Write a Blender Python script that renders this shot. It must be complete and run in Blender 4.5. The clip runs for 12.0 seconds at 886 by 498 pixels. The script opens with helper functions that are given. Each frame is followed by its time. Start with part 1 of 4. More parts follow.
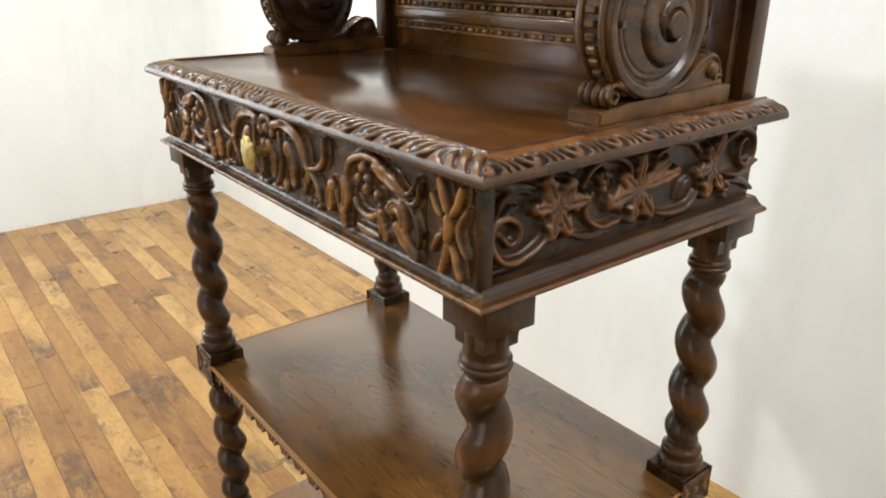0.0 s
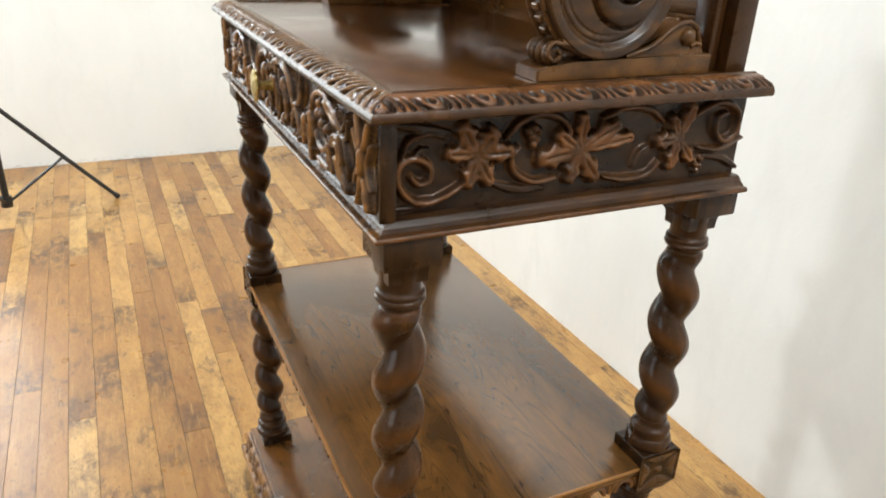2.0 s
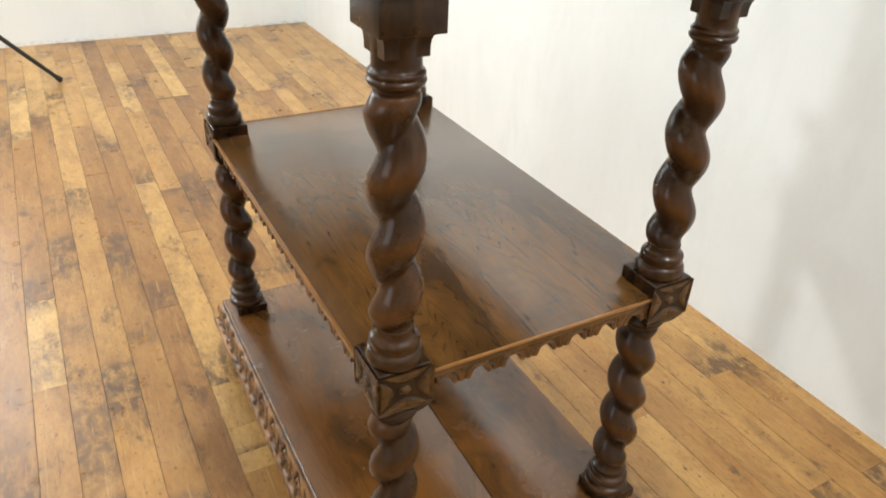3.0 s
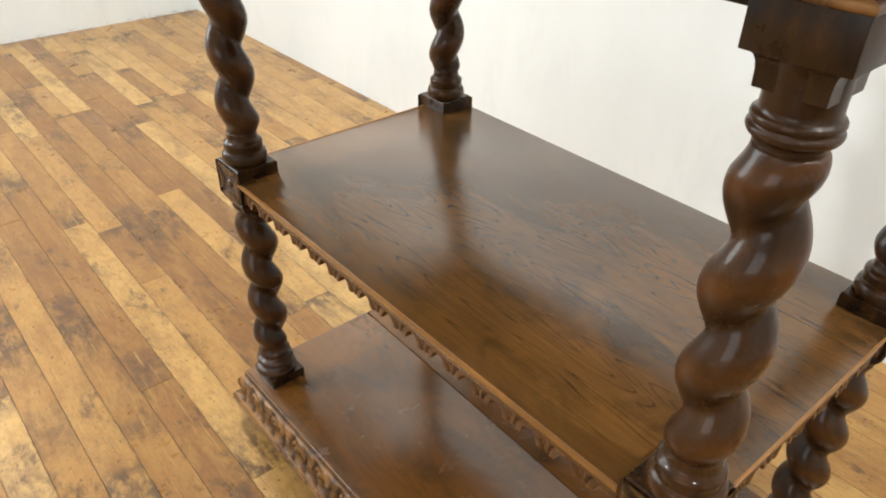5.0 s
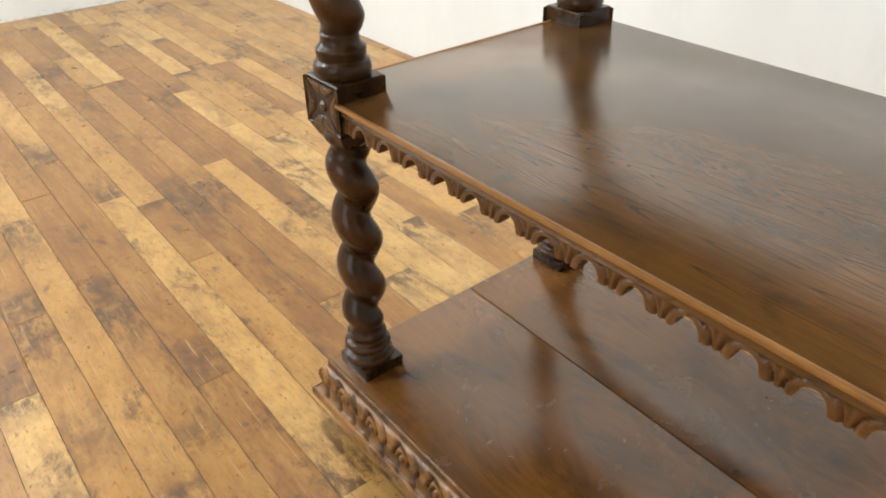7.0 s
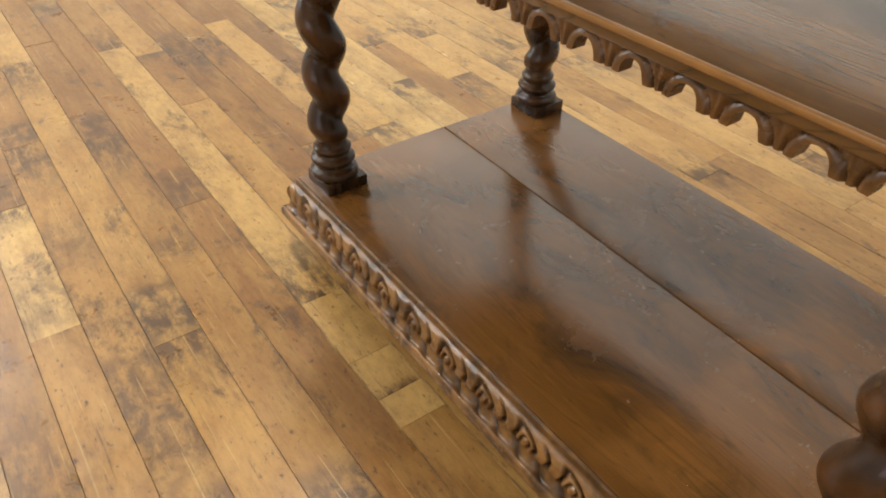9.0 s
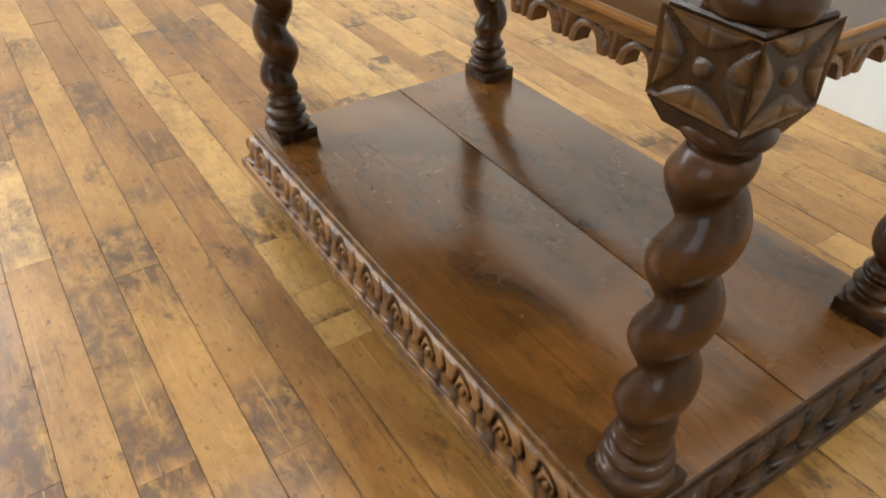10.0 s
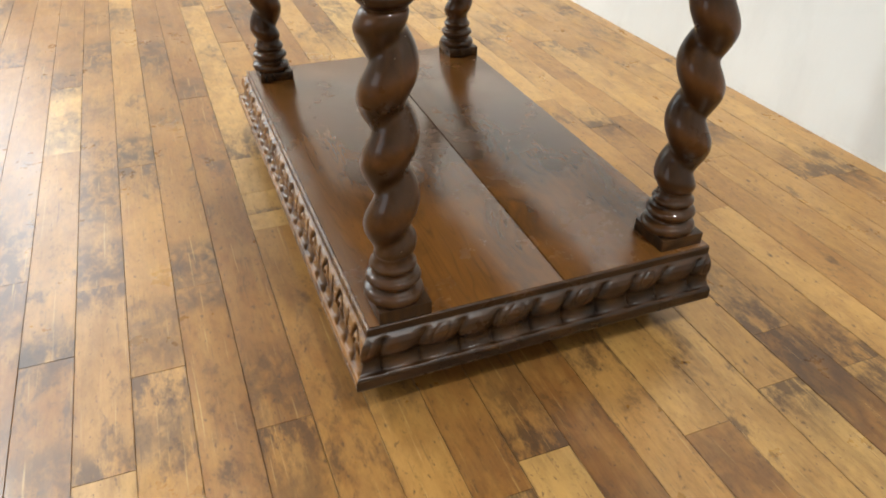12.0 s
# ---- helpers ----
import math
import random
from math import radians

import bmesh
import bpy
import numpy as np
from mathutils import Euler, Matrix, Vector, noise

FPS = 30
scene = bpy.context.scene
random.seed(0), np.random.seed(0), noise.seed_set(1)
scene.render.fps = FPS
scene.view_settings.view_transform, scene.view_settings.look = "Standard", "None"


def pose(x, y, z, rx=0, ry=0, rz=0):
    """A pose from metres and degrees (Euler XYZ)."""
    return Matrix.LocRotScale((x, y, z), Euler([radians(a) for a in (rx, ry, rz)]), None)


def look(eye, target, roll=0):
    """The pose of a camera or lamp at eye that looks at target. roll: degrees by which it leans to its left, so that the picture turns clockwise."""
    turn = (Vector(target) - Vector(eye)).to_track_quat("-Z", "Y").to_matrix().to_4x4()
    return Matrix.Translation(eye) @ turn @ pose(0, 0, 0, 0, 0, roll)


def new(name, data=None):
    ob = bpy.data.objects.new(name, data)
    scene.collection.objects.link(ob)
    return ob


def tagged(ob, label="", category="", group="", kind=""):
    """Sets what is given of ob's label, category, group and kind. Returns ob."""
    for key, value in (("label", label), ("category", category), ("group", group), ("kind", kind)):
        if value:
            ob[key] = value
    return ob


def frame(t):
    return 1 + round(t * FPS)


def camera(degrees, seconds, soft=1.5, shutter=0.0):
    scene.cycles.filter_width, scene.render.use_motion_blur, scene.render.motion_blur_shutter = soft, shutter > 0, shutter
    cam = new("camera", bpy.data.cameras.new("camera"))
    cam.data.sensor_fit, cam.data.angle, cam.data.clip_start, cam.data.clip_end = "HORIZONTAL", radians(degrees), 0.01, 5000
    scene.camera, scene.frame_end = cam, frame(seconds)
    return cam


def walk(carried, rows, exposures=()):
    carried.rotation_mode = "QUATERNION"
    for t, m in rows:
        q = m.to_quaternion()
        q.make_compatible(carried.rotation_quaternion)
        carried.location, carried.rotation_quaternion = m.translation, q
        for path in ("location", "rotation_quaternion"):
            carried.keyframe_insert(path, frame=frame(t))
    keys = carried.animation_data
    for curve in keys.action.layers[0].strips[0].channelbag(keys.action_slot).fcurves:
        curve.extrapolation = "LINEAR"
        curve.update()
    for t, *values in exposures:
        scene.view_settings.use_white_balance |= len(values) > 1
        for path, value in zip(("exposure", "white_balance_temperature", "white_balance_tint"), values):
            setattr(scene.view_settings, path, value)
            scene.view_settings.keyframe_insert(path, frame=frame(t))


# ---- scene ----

# ---- camera ----
cam = camera(63.1, 12.0, soft=1.9)
PATH = [
    (0, (0.751, -0.335, 1.103), (-0.707, 0.819, 0.365), 0.2),
    (0.5, (0.843, -0.282, 1.12), (-0.701, 0.736, 0.357), 1.3),
    (1, (0.901, -0.231, 1.134), (-0.707, 0.687, 0.379), 2.4),
    (1.5, (0.916, -0.195, 1.13), (-0.729, 0.635, 0.351), 3.2),
    (2, (0.894, -0.191, 1.095), (-0.743, 0.611, 0.274), 2.6),
    (2.5, (0.87, -0.19, 1.013), (-0.68, 0.618, 0.041), 2.4),
    (2.7, (0.861, -0.192, 0.982), (-0.66, 0.625, -0.027), 2.5),
    (4.3, (0.644, -0.281, 0.931), (-0.685, 0.717, -0.183), 1.9),
    (4.5, (0.587, -0.297, 0.923), (-0.73, 0.716, -0.192), 1.2),
    (5, (0.485, -0.323, 0.928), (-0.774, 0.765, -0.182), 1.0),
    (5.5, (0.372, -0.312, 0.906), (-0.903, 0.759, -0.203), -1.2),
    (6, (0.284, -0.305, 0.885), (-1.022, 0.766, -0.187), -3.7),
    (6.5, (0.26, -0.301, 0.852), (-1.075, 0.766, -0.186), -4.1),
    (7, (0.265, -0.319, 0.746), (-1.032, 0.72, -0.366), -0.9),
    (7.5, (0.269, -0.322, 0.695), (-0.976, 0.646, -0.536), 0.3),
    (7.7, (0.275, -0.321, 0.689), (-0.954, 0.613, -0.582), 0.1),
    (9.3, (0.432, -0.31, 0.63), (-0.83, 0.607, -0.621), 1.1),
    (9.5, (0.46, -0.304, 0.623), (-0.798, 0.618, -0.629), 1.6),
    (10, (0.546, -0.281, 0.618), (-0.766, 0.587, -0.617), 0.3),
    (10.5, (0.637, -0.261, 0.622), (-0.725, 0.531, -0.611), -0.8),
    (11, (0.741, -0.225, 0.62), (-0.678, 0.486, -0.596), -0.8),
    (11.5, (0.829, -0.181, 0.607), (-0.649, 0.485, -0.566), -0.1),
    (12, (0.906, -0.139, 0.594), (-0.612, 0.481, -0.551), 1.0),
]
walk(cam, [(t, look(eye, aim, roll)) for t, eye, aim, roll in PATH], exposures=[(0.0, 0.05), (7.7, 0.05), (9.3, -0.03), (12.0, 0.05)])

# ---- light ----
world = bpy.data.worlds.new("world")
scene.world = world
world.use_nodes = True
sky = world.node_tree.nodes.new("ShaderNodeTexSky")
sky.sky_type, sky.sun_disc = "NISHITA", False
sky.sun_elevation, sky.sun_rotation = radians(35), radians(200)
world.node_tree.links.new(sky.outputs[0], world.node_tree.nodes["Background"].inputs[0])
world.node_tree.nodes["Background"].inputs[1].default_value = 0.1


def area_lamp(name, eye, aim, sx, sy, watts, colour):
    data = bpy.data.lights.new(name, "AREA")
    data.shape, data.size, data.size_y = "RECTANGLE", sx, sy
    data.energy, data.color = watts, colour
    lamp = new(name, data)
    lamp.matrix_world = look(eye, aim)
    return lamp


LAMP, DAY = (0.925, 0.98, 1.0), (0.89, 0.965, 1.0)
# No fixture is seen; these lamps are added and tuned to light the room.
for lx, ly, w in ((-2.0, -1.7, 80), (0.25, -1.5, 9), (1.9, -1.2, 14), (1.6, 0.45, 47), (-0.8, 0.25, 40)):
    area_lamp("unseen_ceiling_lamp", (lx, ly, 2.66), (lx, ly, 0), 0.13, 0.13, w, LAMP)
# Unseen window, placed where the glare on the floor points.
area_lamp("unseen_window_light", (-2.775, -1.26, 1.48), (0, -1.26, 1.38), 1.26, 1.42, 38, DAY)
# Added fill from the south; no window is known there.
area_lamp("unseen_window_light", (1.2, -4.45, 1.55), (0.6, 0, 0.9), 2.4, 1.5, 20, DAY)


# ---- node helpers ----
class Nodes:
    def __init__(self, name):
        self.mat = bpy.data.materials.new(name)
        self.mat.use_nodes = True
        self.tree = self.mat.node_tree
        self.bsdf = self.tree.nodes["Principled BSDF"]

    def add(self, kind, **values):
        node = self.tree.nodes.new(kind)
        for key, value in values.items():
            setattr(node, key, value)
        return node

    def link(self, a, b):
        self.tree.links.new(a, b)

    def put(self, socket, value):
        if isinstance(value, bpy.types.NodeSocket):
            self.link(value, socket)
        else:
            socket.default_value = value

    def noise(self, vector, scale, detail=4.0, rough=0.55, distortion=0.0):
        n = self.add("ShaderNodeTexNoise")
        self.link(vector, n.inputs["Vector"])
        n.inputs["Scale"].default_value = scale
        n.inputs["Detail"].default_value = detail
        n.inputs["Roughness"].default_value = rough
        n.inputs["Distortion"].default_value = distortion
        return n.outputs["Fac"]

    def stretch(self, vector, sx, sy, sz, turn=0.0):
        m = self.add("ShaderNodeMapping")
        self.link(vector, m.inputs["Vector"])
        m.inputs["Scale"].default_value = (sx, sy, sz)
        m.inputs["Rotation"].default_value = (0, 0, turn)
        return m.outputs["Vector"]

    def ramp(self, fac, stops):
        r = self.add("ShaderNodeValToRGB")
        self.link(fac, r.inputs["Fac"])
        el = r.color_ramp.elements
        while len(el) < len(stops):
            el.new(0.5)
        for e, (p, c) in zip(el, stops):
            e.position = p
            e.color = (c, c, c, 1) if isinstance(c, (int, float)) else (*c, 1)
        return r.outputs["Color"]

    def mix(self, fac, a, b, mode="MIX"):
        m = self.add("ShaderNodeMix", data_type="RGBA", blend_type=mode)
        for socket, value in ((m.inputs[0], fac), (m.inputs[6], a), (m.inputs[7], b)):
            if isinstance(value, tuple):
                value = (*value, 1)
            self.put(socket, value)
        return m.outputs[2]

    def maths(self, kind, a, b=0.0, clamp=False):
        m = self.add("ShaderNodeMath", operation=kind, use_clamp=clamp)
        self.put(m.inputs[0], a)
        self.put(m.inputs[1], b)
        return m.outputs[0]

    def bump(self, height, strength, distance, below=None):
        b = self.add("ShaderNodeBump")
        self.link(height, b.inputs["Height"])
        b.inputs["Strength"].default_value = strength
        b.inputs["Distance"].default_value = distance
        if below is not None:
            self.link(below, b.inputs["Normal"])
        return b.outputs["Normal"]


# ---- materials ----
DARK, MID, HONEY, WORN = (0.0085, 0.0040, 0.0021), (0.030, 0.0132, 0.0045), (0.110, 0.044, 0.0100), (0.190, 0.082, 0.020)


def oak(name, grain, wear=0.5, honey=0.35, rough=0.3, relief=0.25, lines=0.0, light=0.0, shine=0.5, edges=True, calm=0.0, body=(0.125, 0.055, 0.0125), worn=WORN, wax=0.0, wax_rough=0.20):
    """Dark waxed oak; grain: how the figure is stretched in x, y and z; wear: how far the raised edges are rubbed to bare honey colour; lines: strength of the open figure."""
    n = Nodes(name)
    at = n.add("ShaderNodeTexCoord").outputs["Object"]
    fine = n.noise(n.stretch(at, *[g * 9 for g in grain]), 26, 6, 0.65)
    figure = n.noise(n.stretch(at, *grain), 13, 6, 0.6, 0.35)
    cloud = n.noise(n.stretch(at, *[g**0.3 for g in grain]), 4.0, 4, 0.55)
    tone = n.ramp(figure, [(0.33 - 0.08 * light, DARK), (0.54 - 0.10 * light, MID), (0.86 - 0.22 * light, HONEY)])
    patch = n.ramp(cloud, [(0.44 - 0.10 * light, 0.0), (0.66 - 0.08 * light, 1.0)])
    tone = n.mix(n.maths("MULTIPLY", patch, honey), tone, HONEY)
    pores = n.ramp(fine, [(0.36, 1.0), (0.46, 0.0)])
    tone = n.mix(n.maths("MULTIPLY", pores, 0.55), tone, DARK)
    if calm:
        tone = n.mix(calm, tone, body)
        smoke = n.noise(n.stretch(at, 1.0, 1.8, 1.8), 7.0, 6, 0.68, 0.6)
        tone = n.mix(n.ramp(smoke, [(0.47, 0.0), (0.70, 0.75)]), tone, (0.020, 0.0095, 0.0040))
        dust = n.maths("MULTIPLY", n.ramp(n.noise(at, 330, 2, 0.5), [(0.765, 0.0), (0.79, 1.0)]), n.ramp(n.noise(at, 9, 3, 0.6), [(0.55, 0.0), (0.62, 0.8)]))
        tone = n.mix(dust, tone, (0.42, 0.33, 0.22))
    height = fine
    if lines:
        rings = n.noise(n.stretch(at, 0.40, 6.0, 6.0), 2.6, 2, 0.35, 0.15)
        band = n.maths("FRACT", n.maths("MULTIPLY", rings, 70.0))
        cut = n.ramp(band, [(0.0, 0.3), (0.06, 1.0), (0.26, 0.0)])
        broken = n.ramp(n.noise(n.stretch(at, *grain), 9, 4, 0.7), [(0.30, 0.0), (0.50, 1.0)])
        cut = n.maths("MULTIPLY", cut, broken)
        tone = n.mix(n.maths("MULTIPLY", cut, lines), tone, (0.007, 0.0035, 0.002))
        height = n.maths("SUBTRACT", fine, n.maths("MULTIPLY", cut, 0.9)) if lines > 0.5 else fine
    point = n.add("ShaderNodeNewGeometry").outputs["Pointiness"]
    edge = n.ramp(point, [(0.515, 0.0), (0.60, 1.0)])
    rubbed = n.ramp(n.noise(at, 34, 3, 0.6), [(0.35, 0.25), (0.6, 1.0)])
    handled = n.add("ShaderNodeAttribute", attribute_name="rubbed").outputs["Fac"]
    edge = n.maths("MAXIMUM", edge, handled) if edges else handled
    tone = n.mix(n.maths("MULTIPLY", n.maths("MULTIPLY", edge, rubbed), wear), tone, worn)
    n.link(tone, n.bsdf.inputs["Base Color"])
    gloss = n.ramp(n.noise(at, 12, 5, 0.7), [(0.3, rough - 0.04), (0.7, rough + 0.09)])
    n.link(gloss, n.bsdf.inputs["Roughness"])
    n.bsdf.inputs["Specular IOR Level"].default_value = shine
    if wax:
        n.bsdf.inputs["Coat Weight"].default_value = wax
        n.bsdf.inputs["Coat Roughness"].default_value = wax_rough
    wavy = n.bump(n.noise(at, 30, 2, 0.5), 0.08, 0.003)
    n.link(n.bump(height, relief, 0.0006, wavy), n.bsdf.inputs["Normal"])
    return n.mat


OAK_X = oak("dark_oak_boards", (1.0, 11.0, 11.0), wear=0.5, honey=0.5, rough=0.22, relief=0.02, lines=0.3, light=0.8, shine=0.75, edges=False, calm=0.65, body=(0.165, 0.063, 0.0110), wax=0.14)
OAK_SHELF = oak("figured_oak_shelf", (1.0, 11.0, 11.0), wear=0.5, honey=0.5, rough=0.18, relief=0.08, lines=0.55, light=0.8, shine=0.8, edges=False, calm=0.6, body=(0.165, 0.074, 0.0180), wax=0.14)
# Paler honey than the other boards, partly to stand for light falling there.
OAK_PANEL = oak("lit_honey_oak_panel", (1.0, 9.0, 9.0), wear=0.4, honey=0.8, rough=0.22, relief=0.06, light=1.1, shine=0.5, edges=False)
OAK_TOP = oak("red_brown_oak_top", (1.0, 11.0, 11.0), wear=0.5, honey=0.45, rough=0.16, relief=0.04, lines=0.25, light=0.5, shine=0.6, edges=False, calm=0.5, body=(0.100, 0.036, 0.0085), wax=0.12)
OAK_Z = oak("dark_oak_turned", (3.0, 3.0, 1.2), wear=0.42, honey=0.30, rough=0.27, relief=0.06, light=0.1, shine=0.12, edges=False, calm=0.30, body=(0.036, 0.0130, 0.0045), worn=(0.150, 0.055, 0.0135), wax=0.36, wax_rough=0.03)
# The bright worn tone also carries gold highlights on the raised carving.
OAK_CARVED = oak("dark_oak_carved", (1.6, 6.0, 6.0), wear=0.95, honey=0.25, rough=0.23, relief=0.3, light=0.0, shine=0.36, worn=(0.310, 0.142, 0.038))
# Darker copy for the ends: dark wax plus the hollows' shade, in colour.
OAK_SIDE = oak("shaded_oak_carved_end", (6.0, 1.6, 6.0), wear=0.80, honey=0.05, rough=0.27, relief=0.3, light=-0.3, shine=0.30, worn=(0.190, 0.074, 0.022))
OAK_SCROLL = oak("brown_oak_scroll", (6.0, 2.0, 6.0), wear=0.6, honey=0.35, rough=0.27, relief=0.2, light=0.45, shine=0.36)
OAK_PLAIN = oak("dark_oak_plain", (6.0, 6.0, 1.6), wear=0.2, honey=0.05, rough=0.27, relief=0.1, shine=0.3, edges=False)
OAK_EDGE = oak("rubbed_oak_edge", (1.6, 6.0, 6.0), wear=0.6, honey=0.8, rough=0.25, relief=0.15, light=1.3)


def brass():
    n = Nodes("aged_brass")
    at = n.add("ShaderNodeTexCoord").outputs["Object"]
    spot = n.noise(at, 160, 4, 0.6)
    n.link(n.ramp(spot, [(0.3, (0.25, 0.18, 0.05)), (0.65, (0.62, 0.50, 0.21))]), n.bsdf.inputs["Base Color"])
    n.bsdf.inputs["Metallic"].default_value = 1.0
    n.link(n.ramp(spot, [(0.3, 0.5), (0.7, 0.33)]), n.bsdf.inputs["Roughness"])
    return n.mat


BRASS = brass()


def plank_wood(name, joined=False):
    n = Nodes(name)
    coord = n.add("ShaderNodeTexCoord")
    info = n.add("ShaderNodeNewGeometry").outputs["Random Per Island"] if joined else n.add("ShaderNodeObjectInfo").outputs["Random"]
    place = n.add("ShaderNodeNewGeometry").outputs["Position"]
    shift = n.add("ShaderNodeCombineXYZ")
    n.link(n.maths("MULTIPLY", info, 37.0), shift.inputs[0])
    n.link(n.maths("MULTIPLY", info, 91.0), shift.inputs[1])
    moved = n.add("ShaderNodeVectorMath", operation="ADD")
    n.link(place, moved.inputs[0])
    n.link(shift.outputs[0], moved.inputs[1])
    at = moved.outputs[0]
    shade = info if joined else n.add("ShaderNodeAttribute", attribute_name="tone").outputs["Fac"]
    board = n.ramp(shade, [(0.0, (0.530, 0.335, 0.122)), (0.25, (0.462, 0.268, 0.087)), (0.5, (0.350, 0.180, 0.050)), (0.75, (0.230, 0.102, 0.026)), (1.0, (0.150, 0.060, 0.015))])
    grain = n.noise(n.stretch(at, 1.6, 24, 24), 9, 6, 0.62, 0.8)
    tone = n.mix(0.22, board, n.ramp(grain, [(0.3, (0.141, 0.058, 0.013)), (0.55, (0.283, 0.142, 0.034)), (0.75, (0.386, 0.214, 0.065))]))
    cloud = n.noise(n.stretch(at, 1.0, 1.6, 1.0), 13, 6, 0.7)
    tone = n.mix(n.ramp(cloud, [(0.45, 0.0), (0.68, 0.50)]), tone, (0.176, 0.063, 0.013))
    bare = n.noise(n.stretch(at, 0.7, 3.0, 1.0), 11, 4, 0.6, 0.3)
    tone = n.mix(n.ramp(bare, [(0.48, 0.0), (0.70, 0.40)]), tone, (0.395, 0.221, 0.063))
    stain = n.noise(n.stretch(at, 0.8, 1.7, 1.0), 6.0, 7, 0.75, 0.4)
    dirt = n.ramp(stain, [(0.54, 0.0), (0.61, 0.9)])
    ends = n.add("ShaderNodeSeparateXYZ")
    n.link(coord.outputs["Generated"], ends.inputs[0])
    near = n.ramp(ends.outputs[0], [(0.0, 1.0), (0.22, 0.0)])
    far = n.ramp(ends.outputs[0], [(0.80, 0.0), (1.0, 1.0)])
    some = n.ramp(n.maths("FRACT", n.maths("MULTIPLY", info, 7.31)), [(0.42, 0.0), (0.48, 1.0)])
    other = n.ramp(n.maths("FRACT", n.maths("MULTIPLY", info, 13.7)), [(0.56, 0.0), (0.62, 1.0)])
    ragged = n.ramp(n.noise(n.stretch(at, 1.0, 2.2, 1.0), 19, 8, 0.75), [(0.42, 0.0), (0.57, 1.0)])
    at_end = n.maths("MAXIMUM", n.maths("MULTIPLY", near, some), n.maths("MULTIPLY", far, other))
    soil = n.maths("MAXIMUM", n.maths("MULTIPLY", dirt, ragged), n.maths("MULTIPLY", n.maths("MULTIPLY", at_end, ragged), 1.4), clamp=True)
    tone = n.mix(n.maths("MULTIPLY", soil, 0.86), tone, (0.066, 0.032, 0.015))
    if not joined:
        spill = n.add("ShaderNodeAttribute", attribute_name="soil").outputs["Fac"]
        blotch = n.ramp(n.noise(n.stretch(at, 1.0, 1.6, 1.0), 26, 8, 0.72, 0.4), [(0.38, 0.0), (0.56, 1.0)])
        tone = n.mix(n.maths("MULTIPLY", n.maths("MULTIPLY", spill, blotch), 0.85), tone, (0.048, 0.027, 0.016))
    flecks = n.ramp(n.noise(n.stretch(at, 1.0, 2.0, 1.0), 75, 4, 0.65), [(0.60, 0.0), (0.68, 0.8)])
    tone = n.mix(flecks, tone, (0.075, 0.038, 0.020))
    wear_line = n.ramp(n.noise(n.stretch(at, 2.0, 60, 1.0), 5, 4, 0.6), [(0.60, 0.0), (0.68, 0.65)])
    tone = n.mix(n.maths("MULTIPLY", wear_line, ragged), tone, (0.075, 0.040, 0.022))
    scratch = n.ramp(n.noise(n.stretch(at, 3.0, 140, 1.0, 0.7), 2, 2, 0.5), [(0.66, 0.0), (0.70, 0.6)])
    tone = n.mix(scratch, tone, (0.446, 0.286, 0.109))
    dent = n.add("ShaderNodeTexVoronoi", feature="F1")
    n.link(n.stretch(at, 1.0, 1.8, 1.0), dent.inputs["Vector"])
    dent.inputs["Scale"].default_value = 19
    spots = n.ramp(n.maths("ADD", dent.outputs["Distance"], n.maths("MULTIPLY", n.noise(at, 60, 4, 0.7), 0.22)), [(0.15, 0.9), (0.21, 0.0)])
    tone = n.mix(n.maths("MULTIPLY", spots, n.ramp(cloud, [(0.42, 0.0), (0.52, 1.0)])), tone, (0.055, 0.026, 0.013))
    mottle = n.ramp(n.noise(n.stretch(at, 1.0, 2.4, 1.0), 48, 6, 0.75), [(0.30, 0.78), (0.50, 1.0), (0.72, 1.10)])
    tone = n.mix(1.0, tone, mottle, "MULTIPLY")
    side = n.maths("ABSOLUTE", n.maths("SUBTRACT", ends.outputs[1], 0.5))
    grime = n.maths("MULTIPLY", n.ramp(side, [(0.455, 0.0), (0.495, 1.0)]), n.ramp(n.noise(n.stretch(at, 1.0, 3.0, 1.0), 31, 5, 0.75), [(0.46, 0.0), (0.62, 0.7)]))
    tone = n.mix(grime, tone, (0.060, 0.030, 0.014))
    brown = n.noise(n.stretch(at, 0.6, 2.0, 1.0), 4.2, 6, 0.72, 0.5)
    tone = n.mix(n.ramp(brown, [(0.50, 0.0), (0.66, 0.50)]), tone, (0.109, 0.044, 0.012))
    tone = n.mix(1.0, tone, (0.97, 0.955, 0.92), "MULTIPLY")
    n.link(tone, n.bsdf.inputs["Base Color"])
    n.bsdf.inputs["Specular IOR Level"].default_value = 0.55
    gloss = n.ramp(n.noise(at, 8, 5, 0.7), [(0.3, 0.25), (0.7, 0.40)])
    n.link(gloss, n.bsdf.inputs["Roughness"])
    low = n.bump(n.noise(n.stretch(at, 1.0, 3.0, 1.0), 6, 3, 0.5), 0.25, 0.004)
    n.link(n.bump(grain, 0.08, 0.0008, low), n.bsdf.inputs["Normal"])
    return n.mat


PLANK, PLANK_JOINED = plank_wood("worn_maple_planks"), plank_wood("worn_maple_planks_joined", True)


def plain(name, colour, rough, metal=0.0):
    n = Nodes(name)
    at = n.add("ShaderNodeTexCoord").outputs["Object"]
    dark = tuple(c * 0.75 for c in colour)
    n.link(n.ramp(n.noise(at, 40, 4, 0.6), [(0.3, dark), (0.7, colour)]), n.bsdf.inputs["Base Color"])
    n.bsdf.inputs["Roughness"].default_value = rough
    n.bsdf.inputs["Metallic"].default_value = metal
    return n.mat


